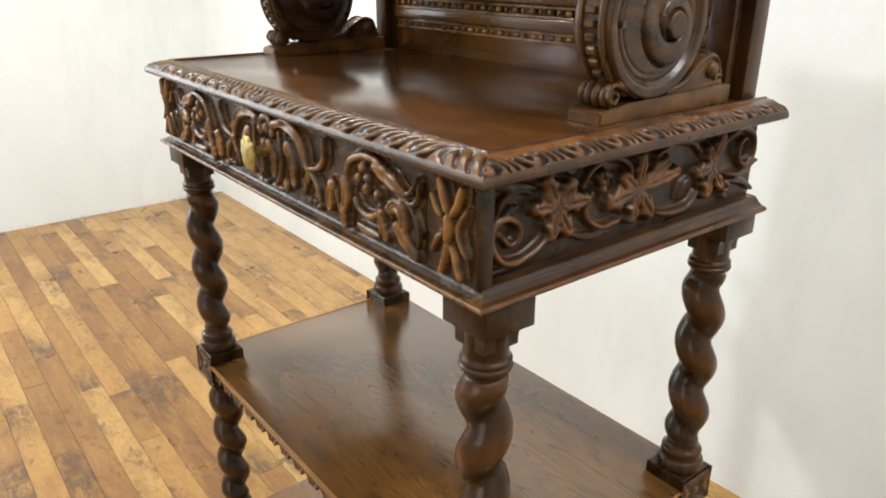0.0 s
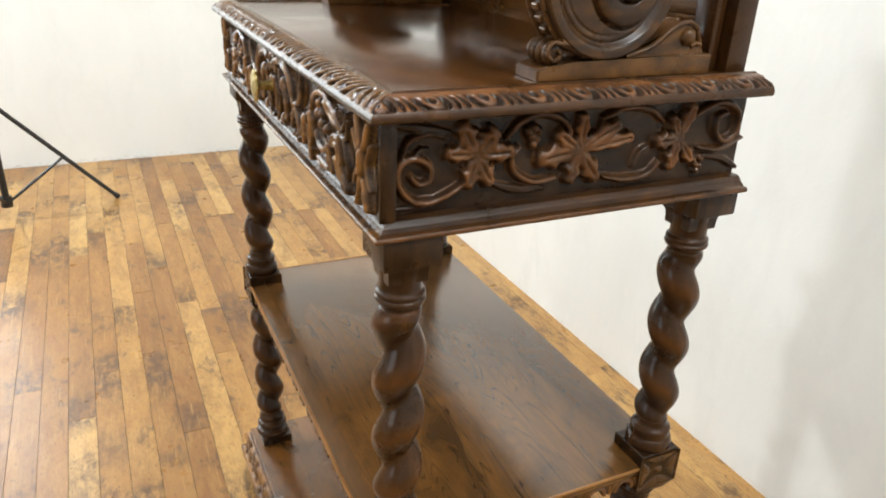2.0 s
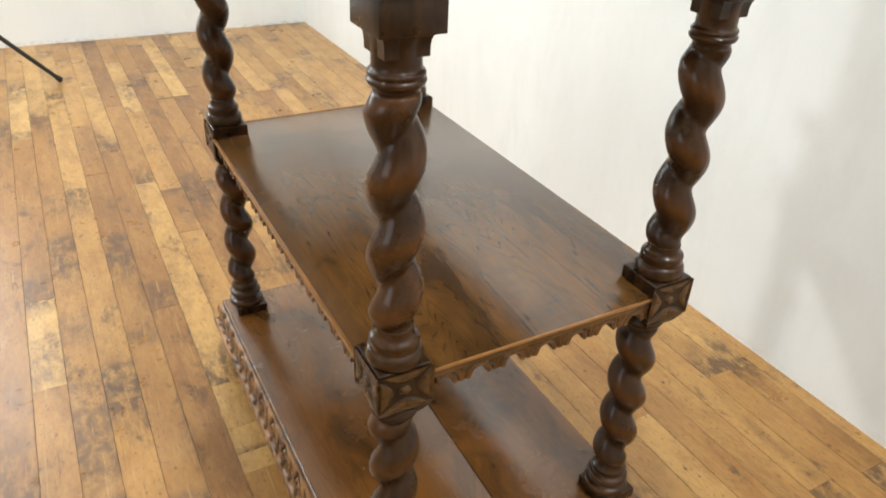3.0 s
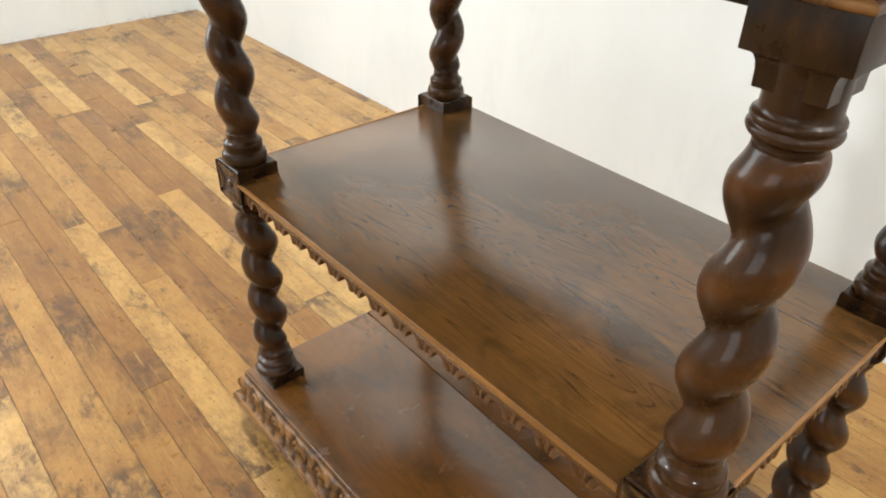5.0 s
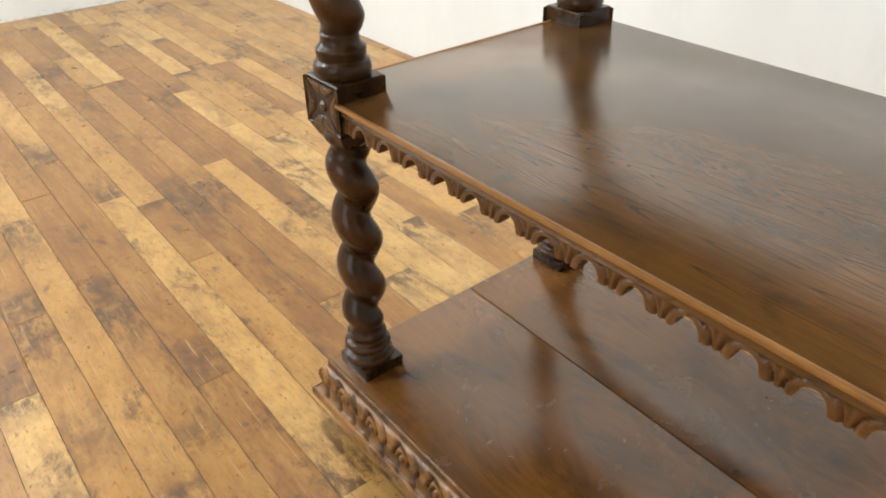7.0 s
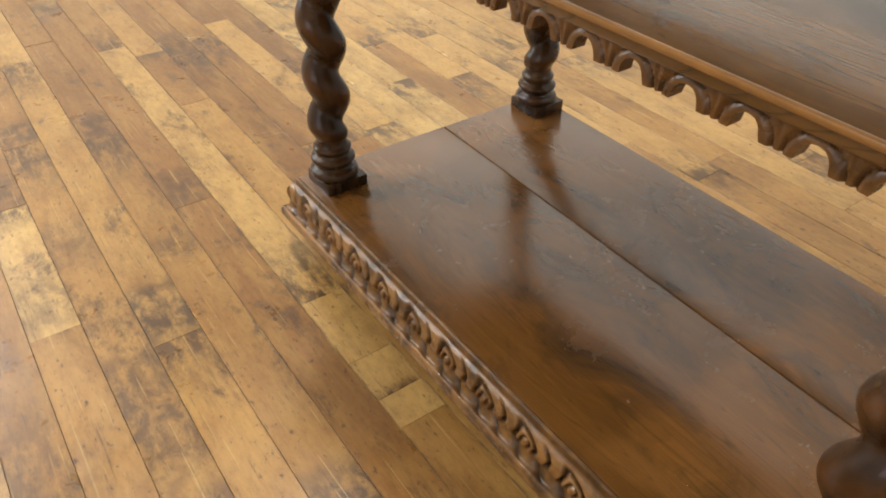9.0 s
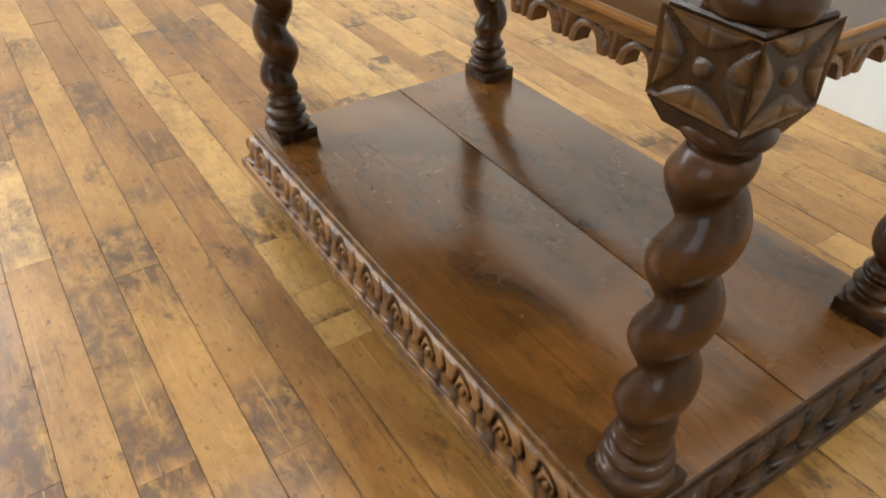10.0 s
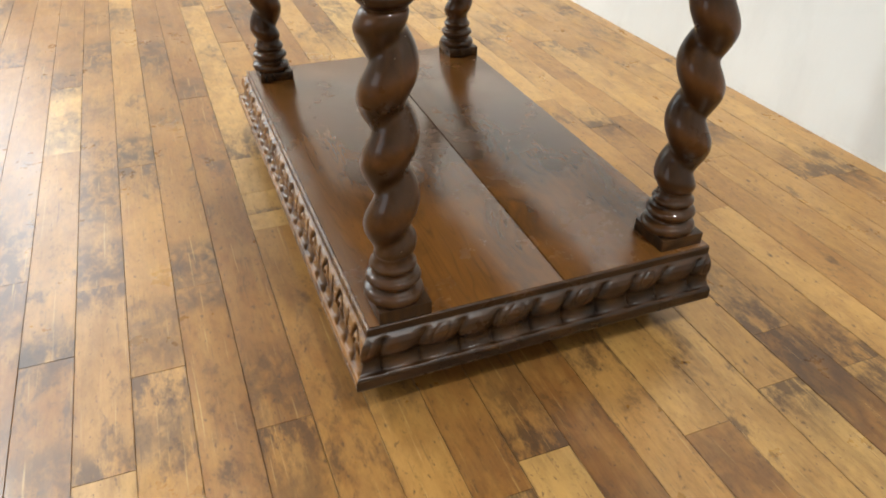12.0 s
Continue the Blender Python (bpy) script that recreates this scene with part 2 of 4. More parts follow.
def plaster(name, colour, scuffs=0.0):
    n = Nodes(name)
    at = n.add("ShaderNodeNewGeometry").outputs["Position"]
    low = n.noise(n.stretch(at, 1.0, 1.0, 0.45), 2.2, 4, 0.55)
    smear = n.noise(n.stretch(at, 1.0, 1.0, 0.4), 7.0, 5, 0.65, 0.6)
    fine = n.noise(at, 34, 5, 0.65)
    dull = tuple(c * 0.93 for c in colour)
    tone = n.mix(n.ramp(low, [(0.35, 0.0), (0.7, 1.0)]), colour, dull)
    tone = n.mix(n.ramp(smear, [(0.5, 0.0), (0.7, 0.5)]), tone, tuple(c * 0.88 for c in colour))
    height = n.add("ShaderNodeSeparateXYZ")
    n.link(at, height.inputs[0])
    foot = n.ramp(height.outputs[2], [(0.002, 1.0), (0.022, 0.0)])
    scuff = n.ramp(n.noise(n.stretch(at, 1.0, 1.0, 2.0), 38, 6, 0.75), [(0.50, 0.0), (0.64, scuffs)])
    tone = n.mix(n.maths("MULTIPLY", foot, scuff), tone, (0.22, 0.14, 0.075))
    n.link(tone, n.bsdf.inputs["Base Color"])
    n.bsdf.inputs["Roughness"].default_value = 0.6
    n.link(n.bump(fine, 0.25, 0.003, n.bump(low, 0.6, 0.03)), n.bsdf.inputs["Normal"])
    return n.mat


WALL = plaster("white_painted_plaster", (0.79, 0.80, 0.775), 0.12)
WALL_SCUFFED = plaster("scuffed_white_plaster", (0.79, 0.80, 0.775), 0.55)
CEIL = plaster("white_ceiling_paint", (0.85, 0.85, 0.84))
OAK_RIM = plain("honey_oak_rim", (0.30, 0.132, 0.033), 0.28)
GAP = plain("dark_floor_joint", (0.15, 0.080, 0.032), 0.8)
BLACK = plain("black_painted_metal", (0.018, 0.018, 0.019), 0.35)


# ---- mesh helpers ----
def mesh_object(name, verts, faces, material, parent=None, label="", smooth=True):
    data = bpy.data.meshes.new(name)
    data.from_pydata([tuple(v) for v in verts], [], faces)
    data.materials.append(material)
    if smooth:
        data.shade_smooth()
    data.update()
    ob = new(name, data)
    ob.parent = parent
    if label:
        ob["label"] = label
    return ob


def grid(points, wrap=False):
    """Vertices and quads of an (n, m, 3) array of points; wrap closes the second direction."""
    n, m = points.shape[:2]
    ids = np.arange(n * m).reshape(n, m)
    a, b = ids[:-1], ids[1:]
    if wrap:
        quads = np.stack([a, np.roll(a, -1, 1), np.roll(b, -1, 1), b], -1).reshape(-1, 4)
    else:
        quads = np.stack([a[:, :-1], a[:, 1:], b[:, 1:], b[:, :-1]], -1).reshape(-1, 4)
    return points.reshape(-1, 3).tolist(), quads.tolist()


def part(name, bm, material, parent, label=""):
    data = bpy.data.meshes.new(name)
    bm.to_mesh(data)
    bm.free()
    data.materials.append(material)
    data.shade_smooth()
    data.set_sharp_from_angle(angle=radians(35))
    ob = new(name, data)
    ob.parent = parent
    if label:
        ob["label"] = label
    return ob


def box(bm, x0, x1, y0, y1, z0, z1, bevel=0.0, steps=2):
    made = bmesh.ops.create_cube(bm, size=1.0)["verts"]
    for v in made:
        v.co = Vector(((x0 + x1) / 2 + v.co.x * (x1 - x0), (y0 + y1) / 2 + v.co.y * (y1 - y0), (z0 + z1) / 2 + v.co.z * (z1 - z0)))
    if bevel:
        edges = list({e for v in made for e in v.link_edges})
        bmesh.ops.bevel(bm, geom=edges, offset=bevel, segments=steps, profile=0.5, affect="EDGES")


def boxed(name, parent, material, *dims, bevel=0.0015, label=""):
    bm = bmesh.new()
    box(bm, *dims, bevel=bevel)
    return part(name, bm, material, parent, label)


def extrude_outline(bm, outline, x0, x1):
    """A slab between x0 and x1 whose outline in y, z is given anticlockwise as seen from +x."""
    a = [bm.verts.new((x0, y, z)) for y, z in outline]
    b = [bm.verts.new((x1, y, z)) for y, z in outline]
    bm.faces.new(list(reversed(a)))
    bm.faces.new(b)
    for i in range(len(a)):
        j = (i + 1) % len(a)
        bm.faces.new((a[i], a[j], b[j], b[i]))


def tube(bm, path, radius, sides=8):
    """A round bar along a path; radius: one number or one for each point."""
    path = [Vector(p) for p in path]
    rings = []
    for i, p in enumerate(path):
        way = (path[min(i + 1, len(path) - 1)] - path[max(i - 1, 0)]).normalized()
        side = way.cross(Vector((0, 0, 1)) if abs(way.z) < 0.9 else Vector((1, 0, 0))).normalized()
        up = side.cross(way)
        r = radius[i] if isinstance(radius, (list, tuple)) else radius
        rings.append([bm.verts.new(p + r * (math.cos(a) * side + math.sin(a) * up)) for a in np.linspace(0, math.tau, sides, endpoint=False)])
    for a, b in zip(rings, rings[1:]):
        for i in range(sides):
            j = (i + 1) % sides
            bm.faces.new((a[i], b[i], b[j], a[j]))
    bm.faces.new(rings[0])
    bm.faces.new(list(reversed(rings[-1])))
    bmesh.ops.recalc_face_normals(bm, faces=bm.faces)


# ---- carving: heights over a panel ----
def curve_points(points, count=28):
    """A smooth line through the points."""
    p = np.array(points, float)
    if len(p) == 2:
        return p[0] + np.linspace(0, 1, count)[:, None] * (p[1] - p[0])
    q = np.vstack([2 * p[0] - p[1], p, 2 * p[-1] - p[-2]])
    out = []
    per = max(3, count // (len(p) - 1))
    for i in range(len(p) - 1):
        t = np.linspace(0, 1, per, endpoint=i == len(p) - 2)[:, None]
        a, b, c, d = q[i : i + 4]
        out.append(0.5 * (2 * b + (c - a) * t + (2 * a - 5 * b + 4 * c - d) * t**2 + (3 * b - a - 3 * c + d) * t**3))
    return np.vstack(out)


class Carving:
    """Heights of relief over a panel, in the panel's centimetres across and up."""

    def __init__(self, across, up):
        self.u, self.v = np.meshgrid(across, up, indexing="ij")
        self.h = np.zeros_like(self.u)

    def raise_to(self, h):
        self.h = np.maximum(self.h, h)

    def along(self, points):
        line = curve_points(points)
        best, t = np.full(self.u.shape, 1e9), np.zeros_like(self.u)
        for i, (a, b) in enumerate(zip(line[:-1], line[1:])):
            d = b - a
            s = np.clip(((self.u - a[0]) * d[0] + (self.v - a[1]) * d[1]) / max(d @ d, 1e-9), 0, 1)
            far = np.hypot(self.u - a[0] - s * d[0], self.v - a[1] - s * d[1])
            closer = far < best
            best, t = np.where(closer, far, best), np.where(closer, (i + s) / (len(line) - 1), t)
        return best, t

    def stem(self, points, width=0.42, height=0.8, thin=0.55):
        d, t = self.along(points)
        w = width * (1 - (1 - thin) * np.abs(2 * t - 1) ** 2)
        if width > 0.6:
            w = w * (1 + 0.12 * np.sin(15 * t + points[0][0]))
        crease = 1 - (0.30 if width > 0.6 else 0.0) * np.exp(-(((d - 0.12) / 0.15) ** 2)) * np.clip(3 * t, 0, 1)
        self.raise_to(height * np.sqrt(np.clip(1 - (d / w) ** 2, 0, 1)) * crease)

    def lobe(self, points, width=0.7, height=1.1):
        """A pointed leaf lobe with a sunk midrib and a slight dish."""
        d, t = self.along(points)
        w = width * np.sqrt(np.clip(np.sin(math.pi * (0.10 + 0.82 * t**1.25)), 0.03, 1)) * (1 + 0.07 * np.sin(19 * t))
        q = np.clip(d / w, 0, 1)
        body = np.where(q < 1, (1 - q**2.6) ** 0.5 * (0.90 + 0.10 * q), 0)
        rib = 1 - 0.10 * np.exp(-((d / (0.14 * width)) ** 2))
        self.raise_to(height * body * rib * (0.75 + 0.25 * np.sin(math.pi * t)))

    def vine_leaf(self, centre, tips, height=1.15):
        """Broad domed lobes round a sunk heart; tips: rows of (across, up, half width)."""
        c = np.array(centre, float)
        self.ball(c[0], c[1], 1.2, 0.72 * height)
        for x, y, half in tips:
            tip = np.array((x, y), float)
            way = (tip - c) / max(np.linalg.norm(tip - c), 1e-6)
            d, t = self.along([c + 0.55 * way, tip - 0.85 * half * way])
            away = np.hypot(self.u - c[0], self.v - c[1]) / max(np.linalg.norm(tip - c), 1e-6)
            scallop = (1 + 0.17 * np.cos(19 * away)) * (1 - 0.30 * np.clip((t - 0.7) / 0.3, 0, 1))
            w = 1.45 * half * (0.50 + 0.50 * t**0.8) * scallop
            q = np.clip(d / w, 0, 1)
            dome = np.sqrt(np.clip(1 - q**3, 0, 1))
            vein = 1 - 0.24 * np.exp(-((d / 0.16) ** 2)) * np.clip((away - 0.2) / 0.2, 0, 1)
            self.raise_to(height * dome * (0.70 + 0.30 * np.clip(away / 0.8, 0, 1)) * vein)

    def ball(self, u, v, r=0.42, height=1.0):
        d = np.hypot(self.u - u, self.v - v)
        self.raise_to(height * np.sqrt(np.clip(1 - (d / r) ** 2, 0, 1)))

    def bunch(self, u, v, r=0.40, height=1.0):
        for du, dv in ((0, 0.5), (-0.55, 0.25), (0.5, 0.2), (-0.2, -0.25), (0.35, -0.45), (0.05, -0.9)):
            self.ball(u + du, v + dv, r, height)


def side_carving(across, up):
    """A running vine: three broad leaves, stems that arch between them, a scroll at the front and a ring at the back."""
    c = Carving(across, up)
    c.stem([(8.6, 2.3), (7.0, 1.5), (5.3, 1.0), (3.5, 1.3), (2.2, 2.8), (2.3, 4.3), (3.7, 4.8), (5.1, 4.0), (5.1, 2.9), (4.1, 2.6), (3.4, 3.3)], 0.42, 0.90, 0.75)
    c.stem([(2.5, 5.0), (3.2, 6.2), (5.0, 6.7), (6.6, 6.2)], 0.34, 0.75)
    c.lobe([(1.6, 7.6), (4.0, 7.2), (7.0, 6.6)], 0.42, 0.7)
    c.lobe([(5.0, 5.4), (4.2, 5.3), (3.4, 4.6)], 0.35, 0.7)
    c.stem([(1.1, 0.7), (4.3, 0.7), (7.7, 1.6)], 0.30, 0.55, 0.4)
    c.vine_leaf((9.6, 4.6), [(7.9, 7.3, 0.95), (11.5, 6.6, 1.05), (6.5, 5.0, 0.65), (13.3, 4.7, 0.75), (8.7, 1.9, 0.80), (11.2, 2.0, 0.80)])
    c.stem([(12.6, 5.9), (14.0, 7.1), (16.2, 7.6), (18.4, 7.0), (19.4, 5.8)], 0.42, 0.85, 0.7)
    c.bunch(15.3, 6.0, 0.50, 1.0)
    c.stem([(13.9, 5.0), (13.2, 4.0), (13.8, 2.7), (15.7, 1.7), (18.1, 1.9)], 0.42, 0.85, 0.6)
    c.lobe([(11.8, 1.8), (14.0, 1.2), (17.0, 1.0)], 0.42, 0.7)
    c.vine_leaf((20.6, 4.1), [(20.6, 7.4, 0.70), (24.9, 6.4, 0.80), (26.6, 5.0, 0.60), (16.0, 3.7, 0.95), (22.8, 1.3, 0.85), (19.6, 1.3, 0.75), (17.8, 5.9, 0.70)])
    c.stem([(22.9, 6.8), (25.6, 7.6), (28.4, 7.3), (30.2, 6.2)], 0.42, 0.85, 0.6)
    c.stem([(23.8, 1.4), (26.6, 0.9), (29.2, 1.1), (30.4, 2.2)], 0.42, 0.85, 0.6)
    c.stem([(27.4, 2.0), (27.9, 3.3), (28.9, 3.9)], 0.28, 0.7)
    c.vine_leaf((32.6, 4.3), [(33.8, 7.6, 0.75), (31.2, 6.6, 0.60), (29.6, 4.2, 0.75), (31.8, 1.4, 0.75), (34.6, 2.0, 0.60)])
    c.bunch(35.7, 1.8, 0.38, 0.9)
    c.stem([(34.4, 6.4), (36.2, 7.2), (38.2, 7.4), (40.2, 6.4), (40.4, 4.4), (38.9, 3.6), (37.5, 4.6), (37.5, 6.0), (38.6, 6.3)], 0.40, 0.85, 0.8)
    c.stem([(35.6, 3.2), (38.6, 2.8), (41.4, 3.8)], 0.36, 0.8, 0.5)
    c.lobe([(36.2, 2.3), (39.0, 1.9), (42.0, 0.5)], 0.40, 0.75)
    return c.h


def drawer_carving(across, up):
    """One half, mirrored about the knob: curled acanthus, grapes under an arch, and fleshy leaves in deep ground."""
    c = Carving(np.abs(across), up)
    c.stem([(0.0, 7.7), (0.9, 7.5), (1.6, 6.6), (1.3, 5.9)], 0.55, 0.9, 0.9)
    c.ball(0.0, 6.5, 0.75, 1.0)
    c.ball(1.5, 6.3, 0.65, 1.0)
    c.stem([(0.6, 4.9), (1.5, 3.6), (1.5, 2.0)], 0.80, 1.1, 0.8)
    c.stem([(2.2, 7.2), (4.4, 7.6), (6.9, 7.1), (8.4, 5.9), (9.2, 4.1)], 0.85, 1.15, 0.65)
    c.stem([(3.0, 6.4), (3.4, 4.6), (2.9, 2.2), (1.6, 0.7)], 0.42, 0.85, 0.8)
    c.ball(5.1, 5.2, 1.00, 1.15)
    c.stem([(5.1, 5.2), (6.1, 3.8), (6.2, 2.0)], 0.88, 1.1, 0.75)
    c.ball(4.2, 1.3, 0.85, 1.0)
    c.stem([(0.8, 0.6), (2.6, 0.5), (4.2, 1.0)], 0.45, 0.8, 0.8)
    c.stem([(9.2, 4.1), (9.3, 3.2), (8.7, 2.5), (8.2, 1.5)], 0.65, 1.0, 0.8)
    c.stem([(9.4, 4.0), (11.8, 4.6), (12.9, 5.9), (13.1, 7.4)], 0.48, 0.9, 0.6)
    c.stem([(10.2, 3.6), (11.3, 2.7), (11.8, 1.5)], 0.50, 0.9, 0.8)
    for u, v in ((10.7, 1.0), (11.6, 0.7), (9.8, 0.9)):
        c.ball(u, v, 0.48, 0.95)
    c.stem([(14.4, 3.5), (14.0, 2.6), (13.9, 1.4)], 0.92, 1.2, 0.8)
    c.stem([(17.0, 4.5), (17.2, 3.4), (16.8, 2.2)], 0.95, 1.2, 0.8)
    c.stem([(16.6, 1.6), (16.4, 0.9), (16.5, 0.3)], 0.80, 1.1, 0.8)
    c.stem([(15.2, 3.0), (15.5, 1.8), (16.2, 1.2)], 0.40, 0.8, 0.9)
    c.stem([(17.2, 5.2), (18.0, 6.5), (20.1, 7.3), (22.2, 7.3), (24.2, 6.6)], 0.50, 0.95, 0.8)
    c.stem([(22.4, 6.8), (24.4, 6.2), (26.6, 5.5)], 0.90, 1.15, 0.45)
    for u, v in ((19.5, 5.3), (21.1, 5.5), (20.8, 4.5), (22.7, 4.4), (20.3, 6.3)):
        c.ball(u, v, 0.62, 1.1)
    c.stem([(18.7, 3.2), (19.3, 2.4), (21.0, 2.1), (22.5, 2.7), (23.1, 3.6)], 0.48, 0.95, 0.8)
    c.stem([(19.2, 0.9), (20.8, 0.6), (22.8, 0.8)], 0.60, 0.9, 0.6)
    c.stem([(24.6, 3.7), (25.6, 4.2), (26.6, 3.7), (26.7, 2.6)], 0.85, 1.2, 0.8)
    c.stem([(23.3, 3.0), (23.2, 2.0), (23.8, 1.0)], 0.72, 1.1, 0.8)
    c.stem([(25.6, 2.4), (26.8, 1.5), (28.4, 0.5)], 0.85, 1.15, 0.65)
    c.stem([(25.8, 5.2), (27.4, 5.6), (28.5, 7.0)], 0.34, 0.75)
    c.stem([(26.0, 5.0), (27.6, 4.7), (28.6, 5.4), (28.9, 6.6)], 0.38, 0.8)
    c.stem([(26.8, 4.7), (28.0, 4.0), (28.7, 2.6), (28.6, 1.4)], 0.34, 0.75)
    return c.h


def corner_carving(across, up):
    """A crossed acanthus on a corner block."""
    c = Carving(across, up)
    c.stem([(-0.3, 5.6), (-0.7, 6.6), (-1.1, 7.7)], 0.60, 1.15, 0.7)
    c.stem([(0.5, 5.4), (1.1, 6.2), (1.6, 7.5)], 0.55, 1.1, 0.7)
    c.stem([(-1.1, 5.0), (-1.7, 5.4), (-2.2, 6.3)], 0.50, 0.95, 0.7)
    c.stem([(0.0, 5.0), (0.1, 4.2), (0.0, 3.4)], 0.58, 1.3, 0.8)
    c.stem([(-0.1, 2.9), (-0.3, 2.0), (-0.9, 0.6)], 0.60, 1.15, 0.7)
    c.stem([(0.5, 2.7), (1.0, 1.8), (1.5, 0.6)], 0.55, 1.1, 0.7)
    c.stem([(-0.9, 3.5), (-1.6, 3.0), (-2.2, 1.9)], 0.45, 0.9, 0.7)
    c.stem([(2.2, 6.0), (1.4, 5.0), (1.1, 4.1), (1.5, 3.2), (2.2, 2.4)], 0.42, 0.9)
    return c.h


def rosette_carving(across, up):
    """Four pointed petals along the sides round a bead, with a thin raised border; one unit is one centimetre."""
    c = Carving(across, up)
    for a, b in ((c.u, c.v), (c.u, -c.v), (c.v, c.u), (c.v, -c.u)):
        reach = 1.45 * np.clip(1 - (np.abs(a) / 2.15) ** 1.7, 0, 1)
        q = np.clip((b + 2.55) / np.maximum(reach, 1e-3), 0, 1)
        c.raise_to(0.95 * np.sqrt(np.clip(np.sin(math.pi * np.clip(q, 0, 1) ** 0.8), 0, 1)) * (reach > 0.05) * (1 - 0.3 * np.exp(-((a / 0.14) ** 2))))
    c.ball(0, 0, 0.60, 1.1)
    c.raise_to(0.8 * (np.maximum(np.abs(c.u) / 2.79, np.abs(c.v) / 2.69) > 0.95))
    return c.h


# ---- room ----
def room_box(name, x0, x1, y0, y1, z0, z1, material, label, category):
    bm = bmesh.new()
    box(bm, x0, x1, y0, y1, z0, z1)
    ob = part(name, bm, material, None)
    return tagged(ob, label, category, kind="structure")


XL, XR, YB, YF, TOP = -2.765, 4.3, 0.985, -4.6, 2.75
north = room_box("wall_north", XL - 0.2, XR + 0.2, 0.0, 0.2, -0.1, TOP, WALL, "uneven white painted plaster wall behind the table", "wall")
north.location = (0, YB, 0)
room_box("wall_east", XR, XR + 0.2, YF, YB + 0.2, -0.1, TOP, WALL, "plain white painted plaster wall", "wall")
room_box("ceiling", XL - 0.2, XR + 0.2, YF - 0.2, YB + 0.2, TOP, TOP + 0.15, CEIL, "plain white painted ceiling", "ceiling")


def wall_with_window(name, axis, at, thick, a0, a1, w0, w1, z0, z1, label, material):
    """A wall across axis at a place, from a0 to a1, with one window opening."""
    bm = bmesh.new()
    for p0, p1, q0, q1 in ((a0, w0, -0.1, TOP), (w1, a1, -0.1, TOP), (w0, w1, -0.1, z0), (w0, w1, z1, TOP)):
        if axis == "x":
            box(bm, at, at + thick, p0, p1, q0, q1)
        else:
            box(bm, p0, p1, at, at + thick, q0, q1)
    return tagged(part(name, bm, material, None), label, "wall", kind="structure")


# Both openings are out of view, added to hold the window lamps.
wall_with_window("wall_west", "x", XL - 0.2, 0.2, YF, YB, -1.9, -0.62, 0.75, 2.2, "white painted plaster wall with scuffed lower edge", WALL_SCUFFED)
wall_with_window("wall_south", "y", YF - 0.2, 0.2, XL - 0.2, XR + 0.2, -0.1, 2.5, 0.8, 2.3, "plain white painted plaster wall, out of view, with an added window opening", WALL)
subfloor = room_box("floor", XL, XR, YF, YB + 0.1, -0.1, -0.008, GAP, "worn maple strip floor with stained and scratched planks", "floor")

# ---- the serving table ----
table = tagged(new("serving_table"), "dark carved oak serving table with twisted legs, shelf and one drawer", "table")
table.location = (0, 0, -0.020)
HALF, BACK = 0.370, 0.416


def trace(profile, step=0.0009):
    """Even steps along straight runs of a profile."""
    p = np.array(profile, float)
    out = [p[:1]]
    for a, b in zip(p[:-1], p[1:]):
        k = max(1, int(np.linalg.norm(b - a) / step))
        out.append(a + (b - a) * np.linspace(0, 1, k + 1)[1:, None])
    out = np.vstack(out)
    out[1:-1] = (out[:-2] + 2 * out[1:-1] + out[2:]) / 4
    return out


def moulding(name, side, profile, relief, material, nu=360, zone=(0, 1), label="", back=BACK):
    """A moulding along one side, mitred at the front corners. profile: rows of (outward, z); relief: depth over (metres along, 0..1 down the carved zone); zone: the two profile rows between which it is carved."""
    prof = trace(profile)
    far = np.r_[0, np.cumsum(np.linalg.norm(np.diff(prof, axis=0), axis=1))]
    stops = [far[np.argmin(np.linalg.norm(prof - np.array(profile[k]), axis=1))] for k in zone]
    q = (far - stops[0]) / (stops[1] - stops[0])
    way = np.gradient(prof, axis=0)
    normal = np.stack([-way[:, 1], way[:, 0]], -1) / np.maximum(np.linalg.norm(way, axis=1), 1e-9)[:, None]
    inside = np.clip(q / 0.06, 0, 1) * np.clip((1 - q) / 0.06, 0, 1)
    t = np.linspace(0, 1, nu)[:, None]
    o0 = prof[:, 0][None]
    along = (2 * t - 1) * (HALF + o0) if side == "front" else -o0 + t * (back + o0)
    h = relief(along, np.clip(q, 0, 1)[None] + 0 * along) * inside
    o, z = o0 + h * normal[:, 0], prof[:, 1][None] + h * normal[:, 1]
    if side == "front":
        pts = np.stack([(2 * t - 1) * (HALF + o), -o, z + 0 * t], -1)
    else:
        sign = 1 if side == "right" else -1
        pts = np.stack([sign * (HALF + o), -o + t * (back + o), z + 0 * t], -1)
    rub = np.clip(1 + h / 0.0016, 0, 1) * np.where((q > 0) & (q < 1), 1.0, 0.25)[None]
    if side == "left":
        pts, rub = pts[::-1], rub[::-1]
    verts, faces = grid(pts)
    ob = mesh_object(name, verts, faces, material, table, label)
    if relief in (top_front_relief, gadroon_relief):
        # Less rub on the end gadroons puts that face's shade into its colour.
        rub = (0.40 if relief is top_front_relief else 0.18) * rub
    if relief is leaf_scroll_relief:
        rub = np.clip(1 + h / 0.0050, 0, 1) * np.where(q > 0, 0.8, 0.5)[None]
    if relief is flat:
        rub = 0 * rub + 0.1 + 0.7 * np.exp(-(((prof[:, 1] - 0.8690) / 0.0022) ** 2))[None]
    return rubbed(ob, rub)


def rubbed(ob, values):
    """Notes how far each point is lightened: handled bare, and on carving also lit against the shaded ground."""
    layer = ob.data.attributes.new("rubbed", "FLOAT", "POINT")
    layer.data.foreach_set("value", np.ascontiguousarray(values, dtype=np.float32).ravel())
    return ob


def waves(x, p):
    return np.abs(x / p - np.round(x / p))


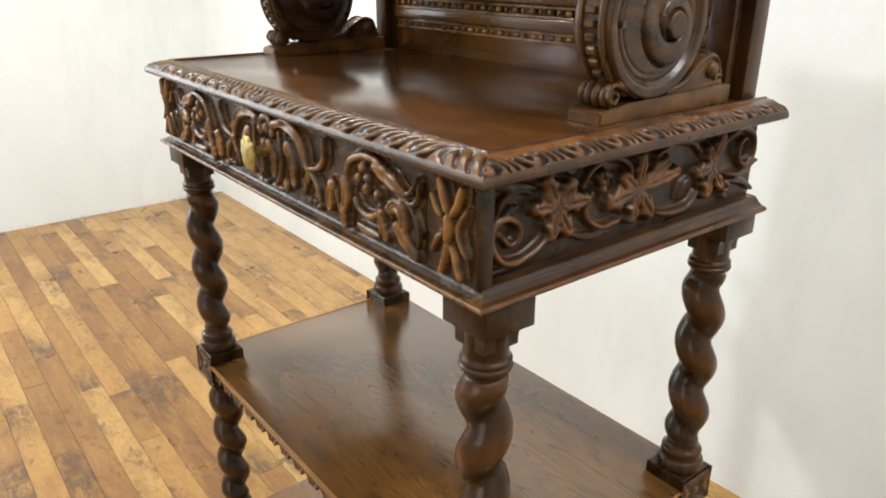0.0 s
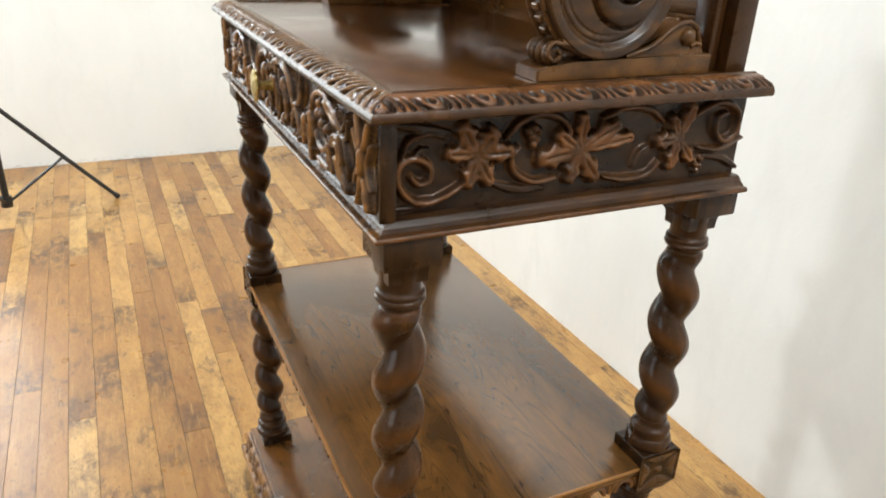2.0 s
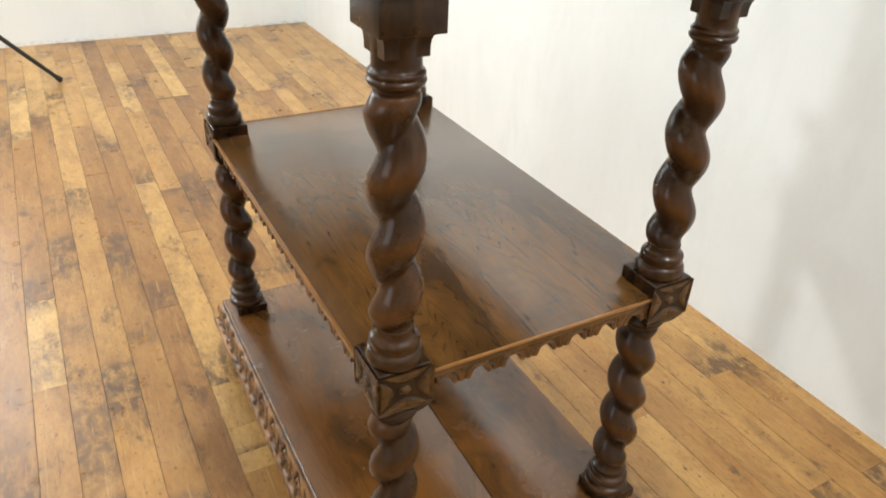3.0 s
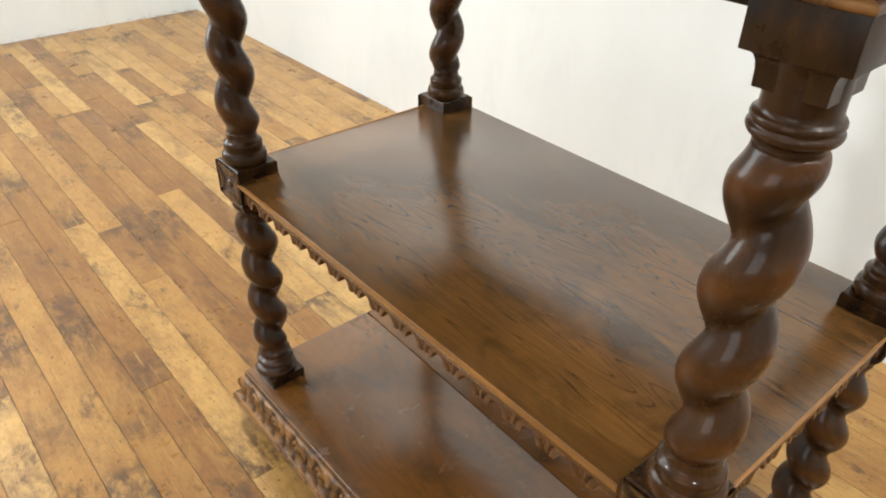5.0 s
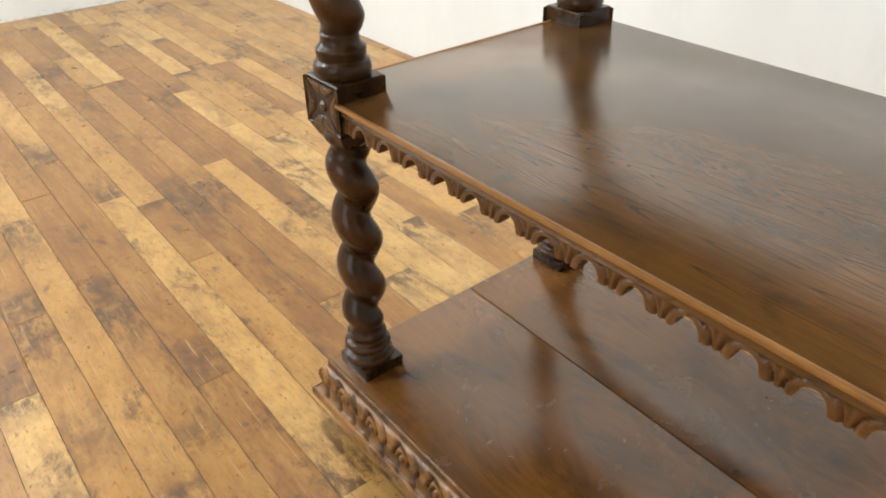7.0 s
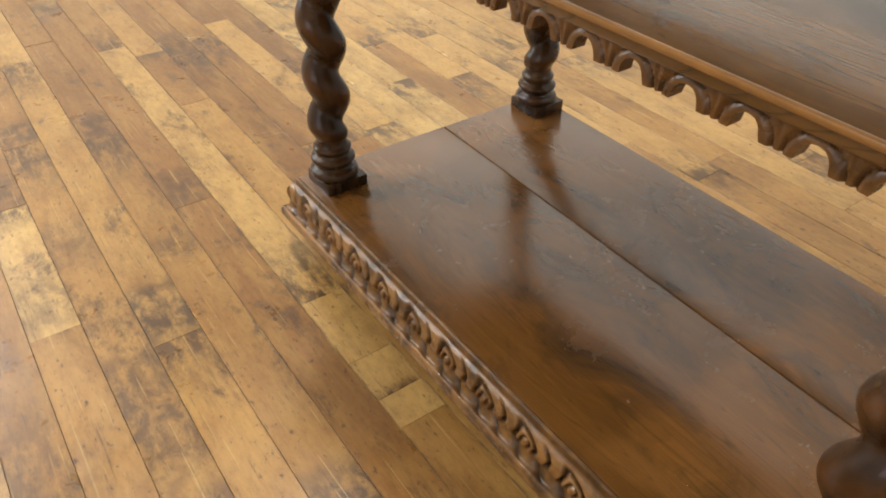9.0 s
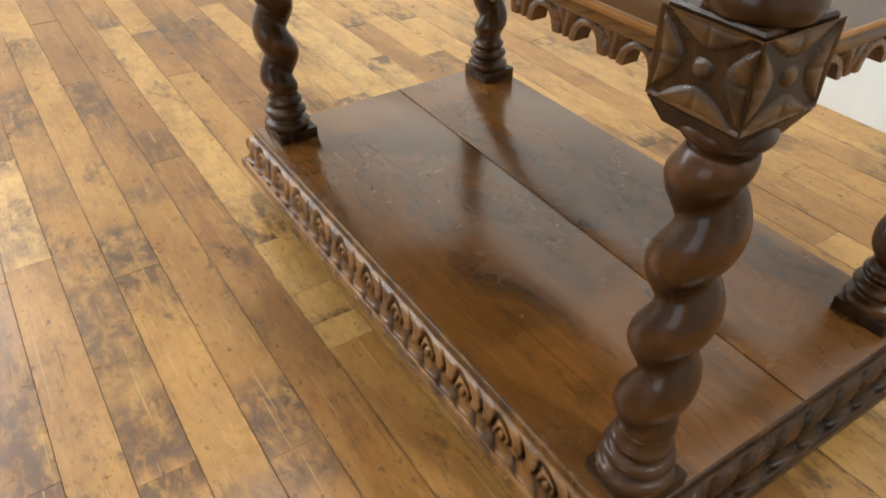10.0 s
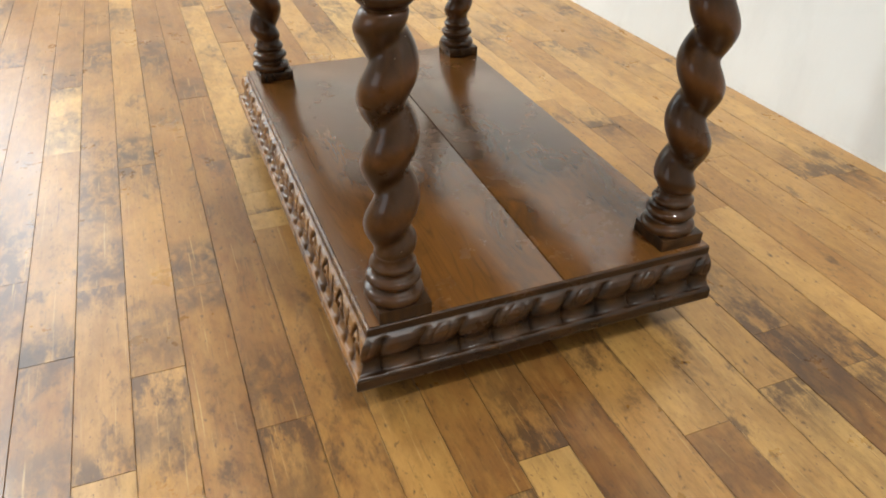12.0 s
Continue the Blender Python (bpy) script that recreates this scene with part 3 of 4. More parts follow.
def flat(along, s):
    return 0 * along


def cuts(x, gauge, sharp=3.0):
    """Thin cuts between round ribs."""
    return (0.5 + 0.5 * np.cos(math.tau * x / gauge)) ** sharp


def top_front_relief(along, s):
    """Long leaning ribs that curl into loops at the lip, with splayed leaves at the corners."""
    lean = along + np.sign(along) * (0.024 * s + 0.004 * np.sin(5.5 * s))
    x = (lean / 0.038 - np.round(lean / 0.038)) * 0.038
    d = np.hypot(x, np.clip(s - 0.55, 0, 1) * 0.026)
    h = -0.0026 * cuts(d - 0.0063, 0.0127, 2.2)
    h -= 0.0022 * np.clip((d - 0.0168) / 0.002, 0, 1)
    corner = np.clip((np.abs(along) - 0.318) / 0.012, 0, 1)
    splay = (np.abs(along) - 0.352) - 0.020 * (s - 0.5)
    leaf = -0.0024 * cuts(splay, 0.0155, 2.5)
    return ((1 - corner) * h + corner * leaf) * np.clip(s / 0.25, 0, 1)


def top_side_relief(along, s):
    """A row of curled loops on the outer half, a plain slope above them."""
    x = ((along - 0.042) / 0.0485 - np.round((along - 0.042) / 0.0485)) * 0.0485
    x = x - 0.010 * (s - 0.6)
    d = np.hypot(x, (s - 0.60) * 0.026)
    eye = np.exp(-((d / 0.0040) ** 4))
    ring = np.exp(-(((d - 0.0125) / 0.0028) ** 2)) * np.clip((s - 0.35) / 0.2, 0, 1)
    tongue = np.exp(-(((np.abs(x) - 0.0205) / 0.0020) ** 2)) * np.clip((s - 0.3) / 0.3, 0, 1)
    return -0.0042 * np.maximum(eye, np.maximum(ring, 0.8 * tongue))


def leaf_scroll_relief(along, s):
    """Nested arches that lean as they fall, a frond between each two; they end in drops over the cove."""
    pitch = 0.0625
    x = along - 0.0375 - 0.030 * (s - 0.2) - 0.008 * np.sin(6.3 * s)
    k = np.round(x / pitch)
    x = x - k * pitch + 0.0012 * np.sin(3.1 * k)
    d = np.hypot(x, 0.040 * np.clip(0.45 - s, 0, 1))
    h = -0.0050 * np.exp(-(((d - 0.0135) / 0.0021) ** 2)) - 0.0038 * np.exp(-(((d - 0.0055) / 0.0016) ** 2))
    mid = pitch / 2 - np.abs(x)
    h -= 0.0052 * np.exp(-((mid / 0.0024) ** 2)) * np.clip((s - 0.02) / 0.2, 0, 1)
    drops = -0.0040 * np.abs(2 * waves(x - 0.004, pitch / 2)) ** 3.0 - 0.0012
    low = np.clip((s - 0.62) / 0.08, 0, 1)
    return ((1 - low) * h + low * drops) * np.clip(s / 0.10, 0, 1) * np.clip((1 - s) / 0.10, 0, 1)


def gadroon_relief(along, s):
    """Broad leaning lobes parted by deep cuts, a curled fold on every other one and a scalloped cove below."""
    u = (along - 0.0813 + 0.013 * np.sin(2.4 * s) + 0.002 * np.sin(60 * along)) / 0.0433
    k = np.round(u)
    w = u - k
    lobes = -0.0052 * np.abs(2 * w) ** 4.5
    odd = 0.5 + 0.5 * np.cos(math.pi * k)
    fold = -0.0010 * odd * np.exp(-(((np.hypot(w * 0.0433, (s - 0.30) * 0.03) - 0.0085) / 0.0016) ** 2)) * np.clip((0.56 - s) / 0.1, 0, 1)
    low = np.clip((s - 0.52) / 0.08, 0, 1)
    scallop = -0.0072 * (1 - np.sqrt(np.clip(1 - (2 * w) ** 2, 0, 1))) - 0.0008
    return ((1 - low) * (lobes + fold) + low * scallop) * np.clip(s / 0.10, 0, 1) * np.clip((1 - s) / 0.10, 0, 1)


# top board and its carved edge
boxed("tabletop", table, OAK_TOP, -0.352, 0.352, 0.018, BACK, 0.965, 0.9868, bevel=0.001, label="waxed oak board with soft reflections")
TOP_EDGE = [(-0.0185, 0.9855), (-0.0185, 0.9892), (-0.0158, 0.9892), (-0.0150, 0.9876), (-0.0080, 0.9870), (0.0000, 0.9854), (0.0060, 0.9826), (0.0104, 0.9785), (0.0122, 0.9745), (0.0122, 0.9712), (0.0106, 0.9694), (0.0040, 0.9688), (-0.0040, 0.9682), (-0.0080, 0.9674), (-0.0100, 0.9665), (-0.0235, 0.9665)]
moulding("top_moulding", "front", TOP_EDGE, top_front_relief, OAK_CARVED, 1100, (3, 7), "edge carved with slanted gadroons")
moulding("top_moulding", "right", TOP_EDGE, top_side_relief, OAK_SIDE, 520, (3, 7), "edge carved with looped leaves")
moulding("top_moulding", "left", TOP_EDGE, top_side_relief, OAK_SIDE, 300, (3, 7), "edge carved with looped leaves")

# frieze box
FRIEZE0, FRIEZE1 = 0.8795, 0.9690
boxed("frieze_body", table, OAK_X, -0.347, 0.347, 0.009, BACK - 0.002, 0.868, 0.966, bevel=0.0)
LOW_EDGE = [(-0.022, 0.8808), (-0.012, 0.8808), (-0.0085, 0.8800), (-0.0080, 0.8785), (-0.0060, 0.8776), (-0.0055, 0.8756), (-0.0035, 0.8746), (-0.0022, 0.8735), (-0.0005, 0.8722), (0.0045, 0.8714), (0.0060, 0.8700), (0.0060, 0.8675), (0.0050, 0.8662), (0.0020, 0.8658), (-0.05, 0.8658)]
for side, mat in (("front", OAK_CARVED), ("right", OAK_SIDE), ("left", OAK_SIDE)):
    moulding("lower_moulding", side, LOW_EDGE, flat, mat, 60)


def carved_panel(name, side, a0, a1, heights, material, label, mirrored=1.0, step=0.0011, rise=0.0100, base=-0.0205):
    """A carved panel of the frieze. side: front (a along x) or right or left (a along y)."""
    na, nz = int((a1 - a0) / step), int((FRIEZE1 - FRIEZE0) / step)
    a, z = np.linspace(a0, a1, na), np.linspace(FRIEZE0, FRIEZE1, nz)
    h = heights(a, z)
    rough = np.array([[noise.noise(Vector((p * 90, q * 90, 3.0))) for q in z] for p in a])
    out = base + rise * h + 0.0010 * rough * (0.4 + 0.6 * (h > 0.2))
    A, Z = np.meshgrid(a, z, indexing="ij")
    if side == "front":
        pts = np.stack([A, -out, Z], -1)
    elif side == "right":
        pts = np.stack([HALF + out, A, Z], -1)
    else:
        pts = np.stack([-HALF - out, A, Z], -1)[::-1]
    # Tops pale, ground dark: wear and the relief's shade both go into colour.
    rub = np.clip((h - 0.55) / 0.45, 0, 1) ** 1.3
    rub = (rub[::-1] if side == "left" else rub).swapaxes(0, 1)[::-1]
    verts, faces = grid(pts.swapaxes(0, 1)[::-1])
    return rubbed(mesh_object(name, verts, faces, material, table, label), rub)


cm = lambda z: (z - 0.8805) * 93.5
drawer = carved_panel("drawer_front", "front", -0.291, 0.291, lambda a, z: drawer_carving(a * 100, cm(z)), OAK_CARVED, "drawer front carved with vines, grapes and scrolls", base=-0.0045, rise=0.0088)
carved_panel("corner_block", "front", 0.2925, 0.358, lambda a, z: corner_carving(a * 100 - 33.0, cm(z)), OAK_CARVED, "corner block carved with crossed acanthus", base=-0.0045, rise=0.0088)
carved_panel("corner_block", "front", -0.358, -0.2925, lambda a, z: corner_carving(-a * 100 - 33.0, cm(z)), OAK_CARVED, "corner block carved with crossed acanthus", base=-0.0045, rise=0.0088)
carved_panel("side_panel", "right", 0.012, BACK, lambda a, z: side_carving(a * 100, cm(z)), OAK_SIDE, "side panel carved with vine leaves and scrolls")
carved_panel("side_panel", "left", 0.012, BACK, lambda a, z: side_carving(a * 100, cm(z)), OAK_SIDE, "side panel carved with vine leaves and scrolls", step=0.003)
for sx in (1, -1):
    boxed("corner_strip", table, OAK_PLAIN, *sorted((sx * 0.3545, sx * 0.3625)), 0.0030, 0.018, FRIEZE0, FRIEZE1, bevel=0.0012)


def brass_knob():
    bm = bmesh.new()
    rows = [(0.012, 0.006), (-0.004, 0.0045), (-0.011, 0.0045), (-0.0145, 0.008), (-0.0175, 0.0150), (-0.020, 0.0170), (-0.0225, 0.0160), (-0.0245, 0.012), (-0.026, 0.006), (-0.0265, 0.0005)]
    sides, rings = 40, []
    for y, r in rows:
        y = 0.65 * y - 0.011
        rings.append([bm.verts.new((-0.001 + r * (1 + 0.07 * math.cos(10 * a) * (r > 0.009)) * math.cos(a), y, 0.9250 + 1.15 * r * (1 + 0.07 * math.cos(10 * a) * (r > 0.009)) * math.sin(a))) for a in np.linspace(0, math.tau, sides, endpoint=False)])
    for a, b in zip(rings, rings[1:]):
        for i in range(sides):
            bm.faces.new((a[i], a[(i + 1) % sides], b[(i + 1) % sides], b[i]))
    bm.faces.new(list(reversed(rings[-1])))
    bmesh.ops.recalc_face_normals(bm, faces=bm.faces)
    part("knob", bm, BRASS, drawer, "fluted oval brass knob")


brass_knob()

# legs
LEG_Y0, LEG_Y1 = 0.037, 0.390
DROP, SINK = 0.0080, 0.0095  # how much lower the capitals and the shelf sit


TURNED = {("upper_leg", 1, 1): -0.024, ("upper_leg", 1, -1): -0.008, ("upper_leg", -1, -1): 0.030, ("lower_leg", -1, 1): -0.019, ("lower_leg", 1, -1): 0.012}


def leg_x(mx, my):
    """Leg places fitted to the camera's view, so they differ a little."""
    return (0.3325 if my > 0 else 0.3400) if mx < 0 else 0.3420 if my > 0 else 0.3350


def leg(name, mx, my, below, above, z0, z1, pitch, azimuth, z_ref, label, outer=0.0278, inner=0.0148):
    """A turned and twisted leg. below, above: rows of (z, radius) under and over the twist from z0 to z1. mx, my: -1 mirrors it."""
    zs = np.linspace(z0, z1, 110)
    z_ref = z_ref + TURNED.get((name, mx, my), 0.0)  # twist starts shifted to fit the camera's view
    sides = 44
    a = np.linspace(0, math.tau, sides, endpoint=False)
    rows = [(z, r, 0.0) for z, r in below] + [(z, 0.0, 1.0) for z in zs] + [(z, r, 0.0) for z, r in above]
    pts, bare = [], []
    for z, r, twist in rows:
        bare.append(0.15 + 0 * a)
        if twist:
            phase = a - radians(azimuth) - math.tau * (z - z_ref) / pitch
            ridge = np.sqrt(np.cos(phase / 2) ** 2 + 0.012) / math.sqrt(1.012)
            bare[-1] = ridge**7
            end = min(1.0, (z - z0) / 0.018, (z1 - z) / 0.018)
            end = max(0.0, end) ** 0.6
            radius = 0.019 * (1 - end) + end * (inner + (outer - inner) * ridge**1.15)
        else:
            radius = r + 0 * a
        x, y = mx * (leg_x(mx, my) + radius * np.cos(a)), radius * np.sin(a)
        y = LEG_Y0 + y if my > 0 else LEG_Y1 - (0.008 if name == "lower_leg" and mx > 0 else 0.0) - y
        level = z - (SINK + (DROP - SINK) * (z - 0.524) / 0.3375 if name == "upper_leg" else SINK * min(1.0, max(0.0, (z - 0.2) / 0.24)))
        pts.append(np.stack([x, y, level + 0 * a], -1))
    pts, bare = np.array(pts), np.array(bare)
    if mx * my < 0:
        pts, bare = pts[:, ::-1], bare[:, ::-1]
    verts, faces = grid(pts, wrap=True)
    return rubbed(mesh_object(name, verts, faces, OAK_Z, table, label), bare)


def turned(points, per=6):
    return [tuple(p) for p in curve_points(points, per * (len(points) - 1))]


UP_FOOT = turned([(0.524, 0.025), (0.526, 0.0275), (0.532, 0.0290), (0.539, 0.0275), (0.542, 0.0248), (0.544, 0.0246), (0.549, 0.0250), (0.553, 0.0245), (0.557, 0.0205), (0.562, 0.0192), (0.566, 0.019)], 4)
UP_HEAD = turned([(0.797, 0.019), (0.799, 0.0195), (0.801, 0.0205), (0.803, 0.0232), (0.8065, 0.0244), (0.809, 0.0226), (0.811, 0.0236), (0.8135, 0.0232), (0.816, 0.0208), (0.823, 0.0204), (0.836, 0.0208), (0.842, 0.0222), (0.847, 0.0246), (0.853, 0.0254), (0.858, 0.0266), (0.8615, 0.0270)], 4)
LOW_FOOT = turned([(0.146, 0.0255), (0.148, 0.0290), (0.153, 0.0312), (0.158, 0.0298), (0.161, 0.0250), (0.1635, 0.0228), (0.166, 0.0236), (0.168, 0.0262), (0.172, 0.0285), (0.176, 0.0268), (0.1785, 0.0228), (0.181, 0.0212), (0.183, 0.0218), (0.186, 0.0240), (0.189, 0.0238), (0.192, 0.0212), (0.196, 0.0195), (0.200, 0.019)], 4)
LOW_HEAD = turned([(0.451, 0.019), (0.4525, 0.0195), (0.4545, 0.0222), (0.458, 0.0252), (0.462, 0.0262), (0.466, 0.0245), (0.470, 0.0225)], 5)


def block(mx, my):
    """The square block between upper and lower leg, carved on its two outer faces."""
    bm = bmesh.new()
    cx, cy = mx * ((0.3370 if my > 0 else 0.3335) if mx > 0 else 0.3310 if my > 0 else 0.3420), 0.0385 if my > 0 else 0.3905
    levels = ((0.4580, 0.0225), (0.4730, 0.0300), (0.4740, 0.0283), (0.5235, 0.0283), (0.5250, 0.0270))
    rings = [[bm.verts.new((cx + sx * h, cy + sy * h, z)) for sx, sy in ((1, 1), (-1, 1), (-1, -1), (1, -1))] for z, h in levels]
    for a, b in zip(rings, rings[1:]):
        for i in range(4):
            bm.faces.new((a[i], a[(i + 1) % 4], b[(i + 1) % 4], b[i]))
    bm.faces.new(list(reversed(rings[0])))
    bm.faces.new(rings[-1])
    ob = part("block", bm, OAK_PLAIN, table)
    ob.location.z = -SINK
    a, z = np.linspace(-0.0311, 0.0311, 56), np.linspace(0.4740, 0.5225, 50)
    h = rosette_carving(a * 100 * 0.90, (z - 0.4983) * 111) * 0.0030
    A, Z = np.meshgrid(a, z, indexing="ij")
    faces_out = [("x", mx), ("y", -my)]
    for axis, sign in faces_out:
        if axis == "x":
            pts = np.stack([cx + sign * (0.0280 + h), cy + A, Z], -1)
            turn = sign > 0
        else:
            pts = np.stack([cx + A, cy + sign * (0.0280 + h), Z], -1)
            turn = sign < 0
        pts = pts if turn else pts[::-1]
        rub = 0.35 * np.clip(h / 0.0030 - 0.2, 0, 1)
        rub = (rub if turn else rub[::-1]).swapaxes(0, 1)[::-1]
        verts, faces = grid(pts.swapaxes(0, 1)[::-1])
        rubbed(mesh_object("rosette", verts, faces, OAK_CARVED, ob), rub)


def capital(mx, my):
    """A square slab above a coved square neck."""
    bm = bmesh.new()
    cx, cy = mx * leg_x(mx, my), LEG_Y0 if my > 0 else LEG_Y1
    sides = ((1, 1), (-1, 1), (-1, -1), (1, -1))
    levels = ((0.8265, 0.0192), (0.8350, 0.0194), (0.8395, 0.0200), (0.8425, 0.0212), (0.8440, 0.0228), (0.8455, 0.0232))
    rings = [[bm.verts.new((cx + sx * h, cy + sy * h, z)) for sx, sy in sides] for z, h in levels]
    for a, b in zip(rings, rings[1:]):
        for i in range(4):
            bm.faces.new((a[i], a[(i + 1) % 4], b[(i + 1) % 4], b[i]))
    bm.faces.new(list(reversed(rings[0])))
    bm.faces.new(rings[-1])
    inner = 0.056
    edge = (0.3710 if my > 0 else 0.3640) if mx > 0 else 0.3635
    x0, x1 = sorted((mx * edge, mx * (edge - inner)))
    y0, y1 = (0.0095, 0.0095 + inner) if my > 0 else (0.423 - inner, 0.423)
    box(bm, x0, x1, y0, y1, 0.8450, 0.8740, 0.001)
    part("capital", bm, OAK_PLAIN, table).location.z = -DROP


for mx in (1, -1):
    for my in (1, -1):
        leg("upper_leg", mx, my, UP_FOOT, UP_HEAD, 0.566, 0.797, 0.0680, -116, 0.665, "barley-twist oak leg", 0.0268, 0.0146)
        leg("lower_leg", mx, my, LOW_FOOT, LOW_HEAD, 0.200, 0.451, 0.0675, -137, 0.296, "barley-twist oak leg")
        block(mx, my)
        capital(mx, my)
        cy = LEG_Y0 if my > 0 else LEG_Y1 - 0.008 * (mx > 0)
        boxed("foot_block", table, OAK_PLAIN, mx * leg_x(mx, my) - 0.0283, mx * leg_x(mx, my) + 0.0283, cy - 0.0245, cy + 0.0320, 0.131, 0.1475, bevel=0.0012)

boxed("under_rail", table, OAK_PLAIN, -0.306, 0.3125, 0.024, 0.038, 0.853, 0.8668, bevel=0.001)

# middle shelf with scalloped aprons
boxed("shelf", table, OAK_SHELF, -0.3605, 0.3605, 0.0110, 0.4190, 0.4960, 0.5080, bevel=0.0015, label="waxed oak shelf with open grain")

boxed("shelf_edge", table, OAK_RIM, -0.3065, 0.3065, 0.0078, 0.0125, 0.5040, 0.5088, bevel=0.0014, label="rubbed honey-coloured edge")
for sx in (1, -1):
    boxed("shelf_edge", table, OAK_RIM, *sorted((sx * 0.3590, sx * 0.3625)), 0.068, 0.362, 0.5052, 0.5086, bevel=0.0014, label="rubbed honey-coloured edge")


def apron(axis, at, thick, a0, a1, sign, label, pitch=0.0403, start=0.010):
    """A board cut into scallops below, with an arc cut round each notch."""
    n, m = int((a1 - a0) / 0.0011), 9
    a = np.linspace(a0, a1, n)
    p = (a - start) / pitch - np.round((a - start) / pitch)
    notch = np.sqrt(np.clip(1 - (np.abs(p) / 0.235) ** 2.4, 0, 1))
    low = 0.4790 + 0.0125 * notch
    rows = np.linspace(0, 1, m)
    Z = low[:, None] + (0.5054 - low[:, None]) * rows
    A = a[:, None] + 0 * Z
    d = np.hypot(p[:, None] * pitch, Z - 0.4790)
    cut = 0.0030 * np.exp(-((d - 0.0172) / 0.0012) ** 2) + 0.0008 * np.exp(-((np.abs(p[:, None]) - 0.5) * pitch / 0.0012) ** 2)
    out = sign * (at - cut) if sign > 0 else at + cut
    back = (at - thick if sign > 0 else at + thick) + 0 * Z
    front = np.stack([A, out, Z], -1)
    rear = np.stack([A, back, Z], -1)[:, ::-1]
    ring = np.concatenate([front, rear], 1)
    if axis == "y":
        ring = ring[..., [1, 0, 2]]
    verts, faces = grid(ring, wrap=True)
    ob = mesh_object("apron", verts, faces, OAK_EDGE, table, label)
    bm = bmesh.new()
    bm.from_mesh(ob.data)
    bmesh.ops.recalc_face_normals(bm, faces=bm.faces)
    bm.to_mesh(ob.data)
    bm.free()
    ob.data.shade_smooth()
    ob.data.set_sharp_from_angle(angle=radians(50))


apron("x", 0.0130, 0.012, -0.309, 0.309, -1, "scalloped apron with cut arcs")
apron("y", 0.3595, 0.012, 0.077, 0.366, 1, "scalloped apron with cut arcs", 0.0426, 0.299)
apron("y", -0.3595, 0.012, 0.077, 0.366, -1, "scalloped apron with cut arcs", 0.0426, 0.299)

# base
boxed("base_board", table, OAK_X, -0.3700, 0.3700, 0.0015, 0.2309, 0.112, 0.1325, bevel=0.0003, label="front board of the waxed oak base")
boxed("base_board", table, OAK_X, -0.3700, 0.3700, 0.2331, 0.4200, 0.112, 0.1325, bevel=0.0003, label="rear board of the waxed oak base")
for ob in table.children:
    if ob.name.startswith("base_board"):
        for v in ob.data.vertices:
            if abs(v.co.y - 0.232) < 0.006:
                v.co.y -= 0.019 * v.co.x
boxed("base_frame", table, OAK_X, -0.3640, 0.3640, 0.008, 0.4160, 0.060, 0.1115, bevel=0.0)
BASE_EDGE = [(-0.0010, 0.1320), (0.0022, 0.1310), (0.0026, 0.1225), (0.0042, 0.1215), (0.0085, 0.1185), (0.0115, 0.1135), (0.0125, 0.1070), (0.0118, 0.0990), (0.0112, 0.0930), (0.0125, 0.0885), (0.0150, 0.0850), (0.0190, 0.0825), (0.0208, 0.0800), (0.0210, 0.0700), (0.0198, 0.0665), (0.0185, 0.0655), (-0.0400, 0.0655)]
moulding("base_moulding", "front", BASE_EDGE, leaf_scroll_relief, OAK_CARVED, 900, (3, 11), "base edge carved with looped leaves", back=0.420)
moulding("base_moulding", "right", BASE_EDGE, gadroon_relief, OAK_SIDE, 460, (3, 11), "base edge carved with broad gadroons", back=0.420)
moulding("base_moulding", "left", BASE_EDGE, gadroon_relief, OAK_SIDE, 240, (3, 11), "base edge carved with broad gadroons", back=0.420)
for mx in (1, -1):
    for y0 in (0.09, 0.345):
        bm = bmesh.new()
        box(bm, mx * 0.30 - 0.03, mx * 0.30 + 0.03, y0, y0 + 0.05, 0.020, 0.0662, 0.004)
        part("foot", bm, OAK_Z, table)

# Out of view: inferred from the brackets, added to darken and shade the tabletop.
boxed("upper_shelf", table, OAK_X, -0.365, 0.365, 0.150, 0.4330, 1.3050, 1.3300, bevel=0.004, label="upper oak shelf on scroll brackets")

# superstructure: back board, posts, scroll brackets
boxed("back_panel", table, OAK_PANEL, -0.300, 0.300, 0.404, 0.416, 1.0075, 1.3045, bevel=0.0008, label="plain oak back board with beaded mouldings")


def beads(z, y, r, rail):
    bm = bmesh.new()
    box(bm, -0.298, 0.298, y - 0.002, 0.4045, z - rail, z - rail + 0.004, 0.0008)
    box(bm, -0.298, 0.298, y - 0.002, 0.4045, z + rail - 0.004, z + rail, 0.0008)
    count = 36
    for i in range(count):
        x = -0.29 + 0.58 * i / (count - 1)
        made = bmesh.ops.create_uvsphere(bm, u_segments=10, v_segments=6, radius=1.0)["verts"]
        wide = 0.0058 if i % 2 else 0.0032
        for v in made:
            v.co = Vector((x + wide * v.co.x, y + 0.0035 * v.co.y, z + r * v.co.z))
    part("bead_moulding", bm, OAK_CARVED, table, "carved row of beads")


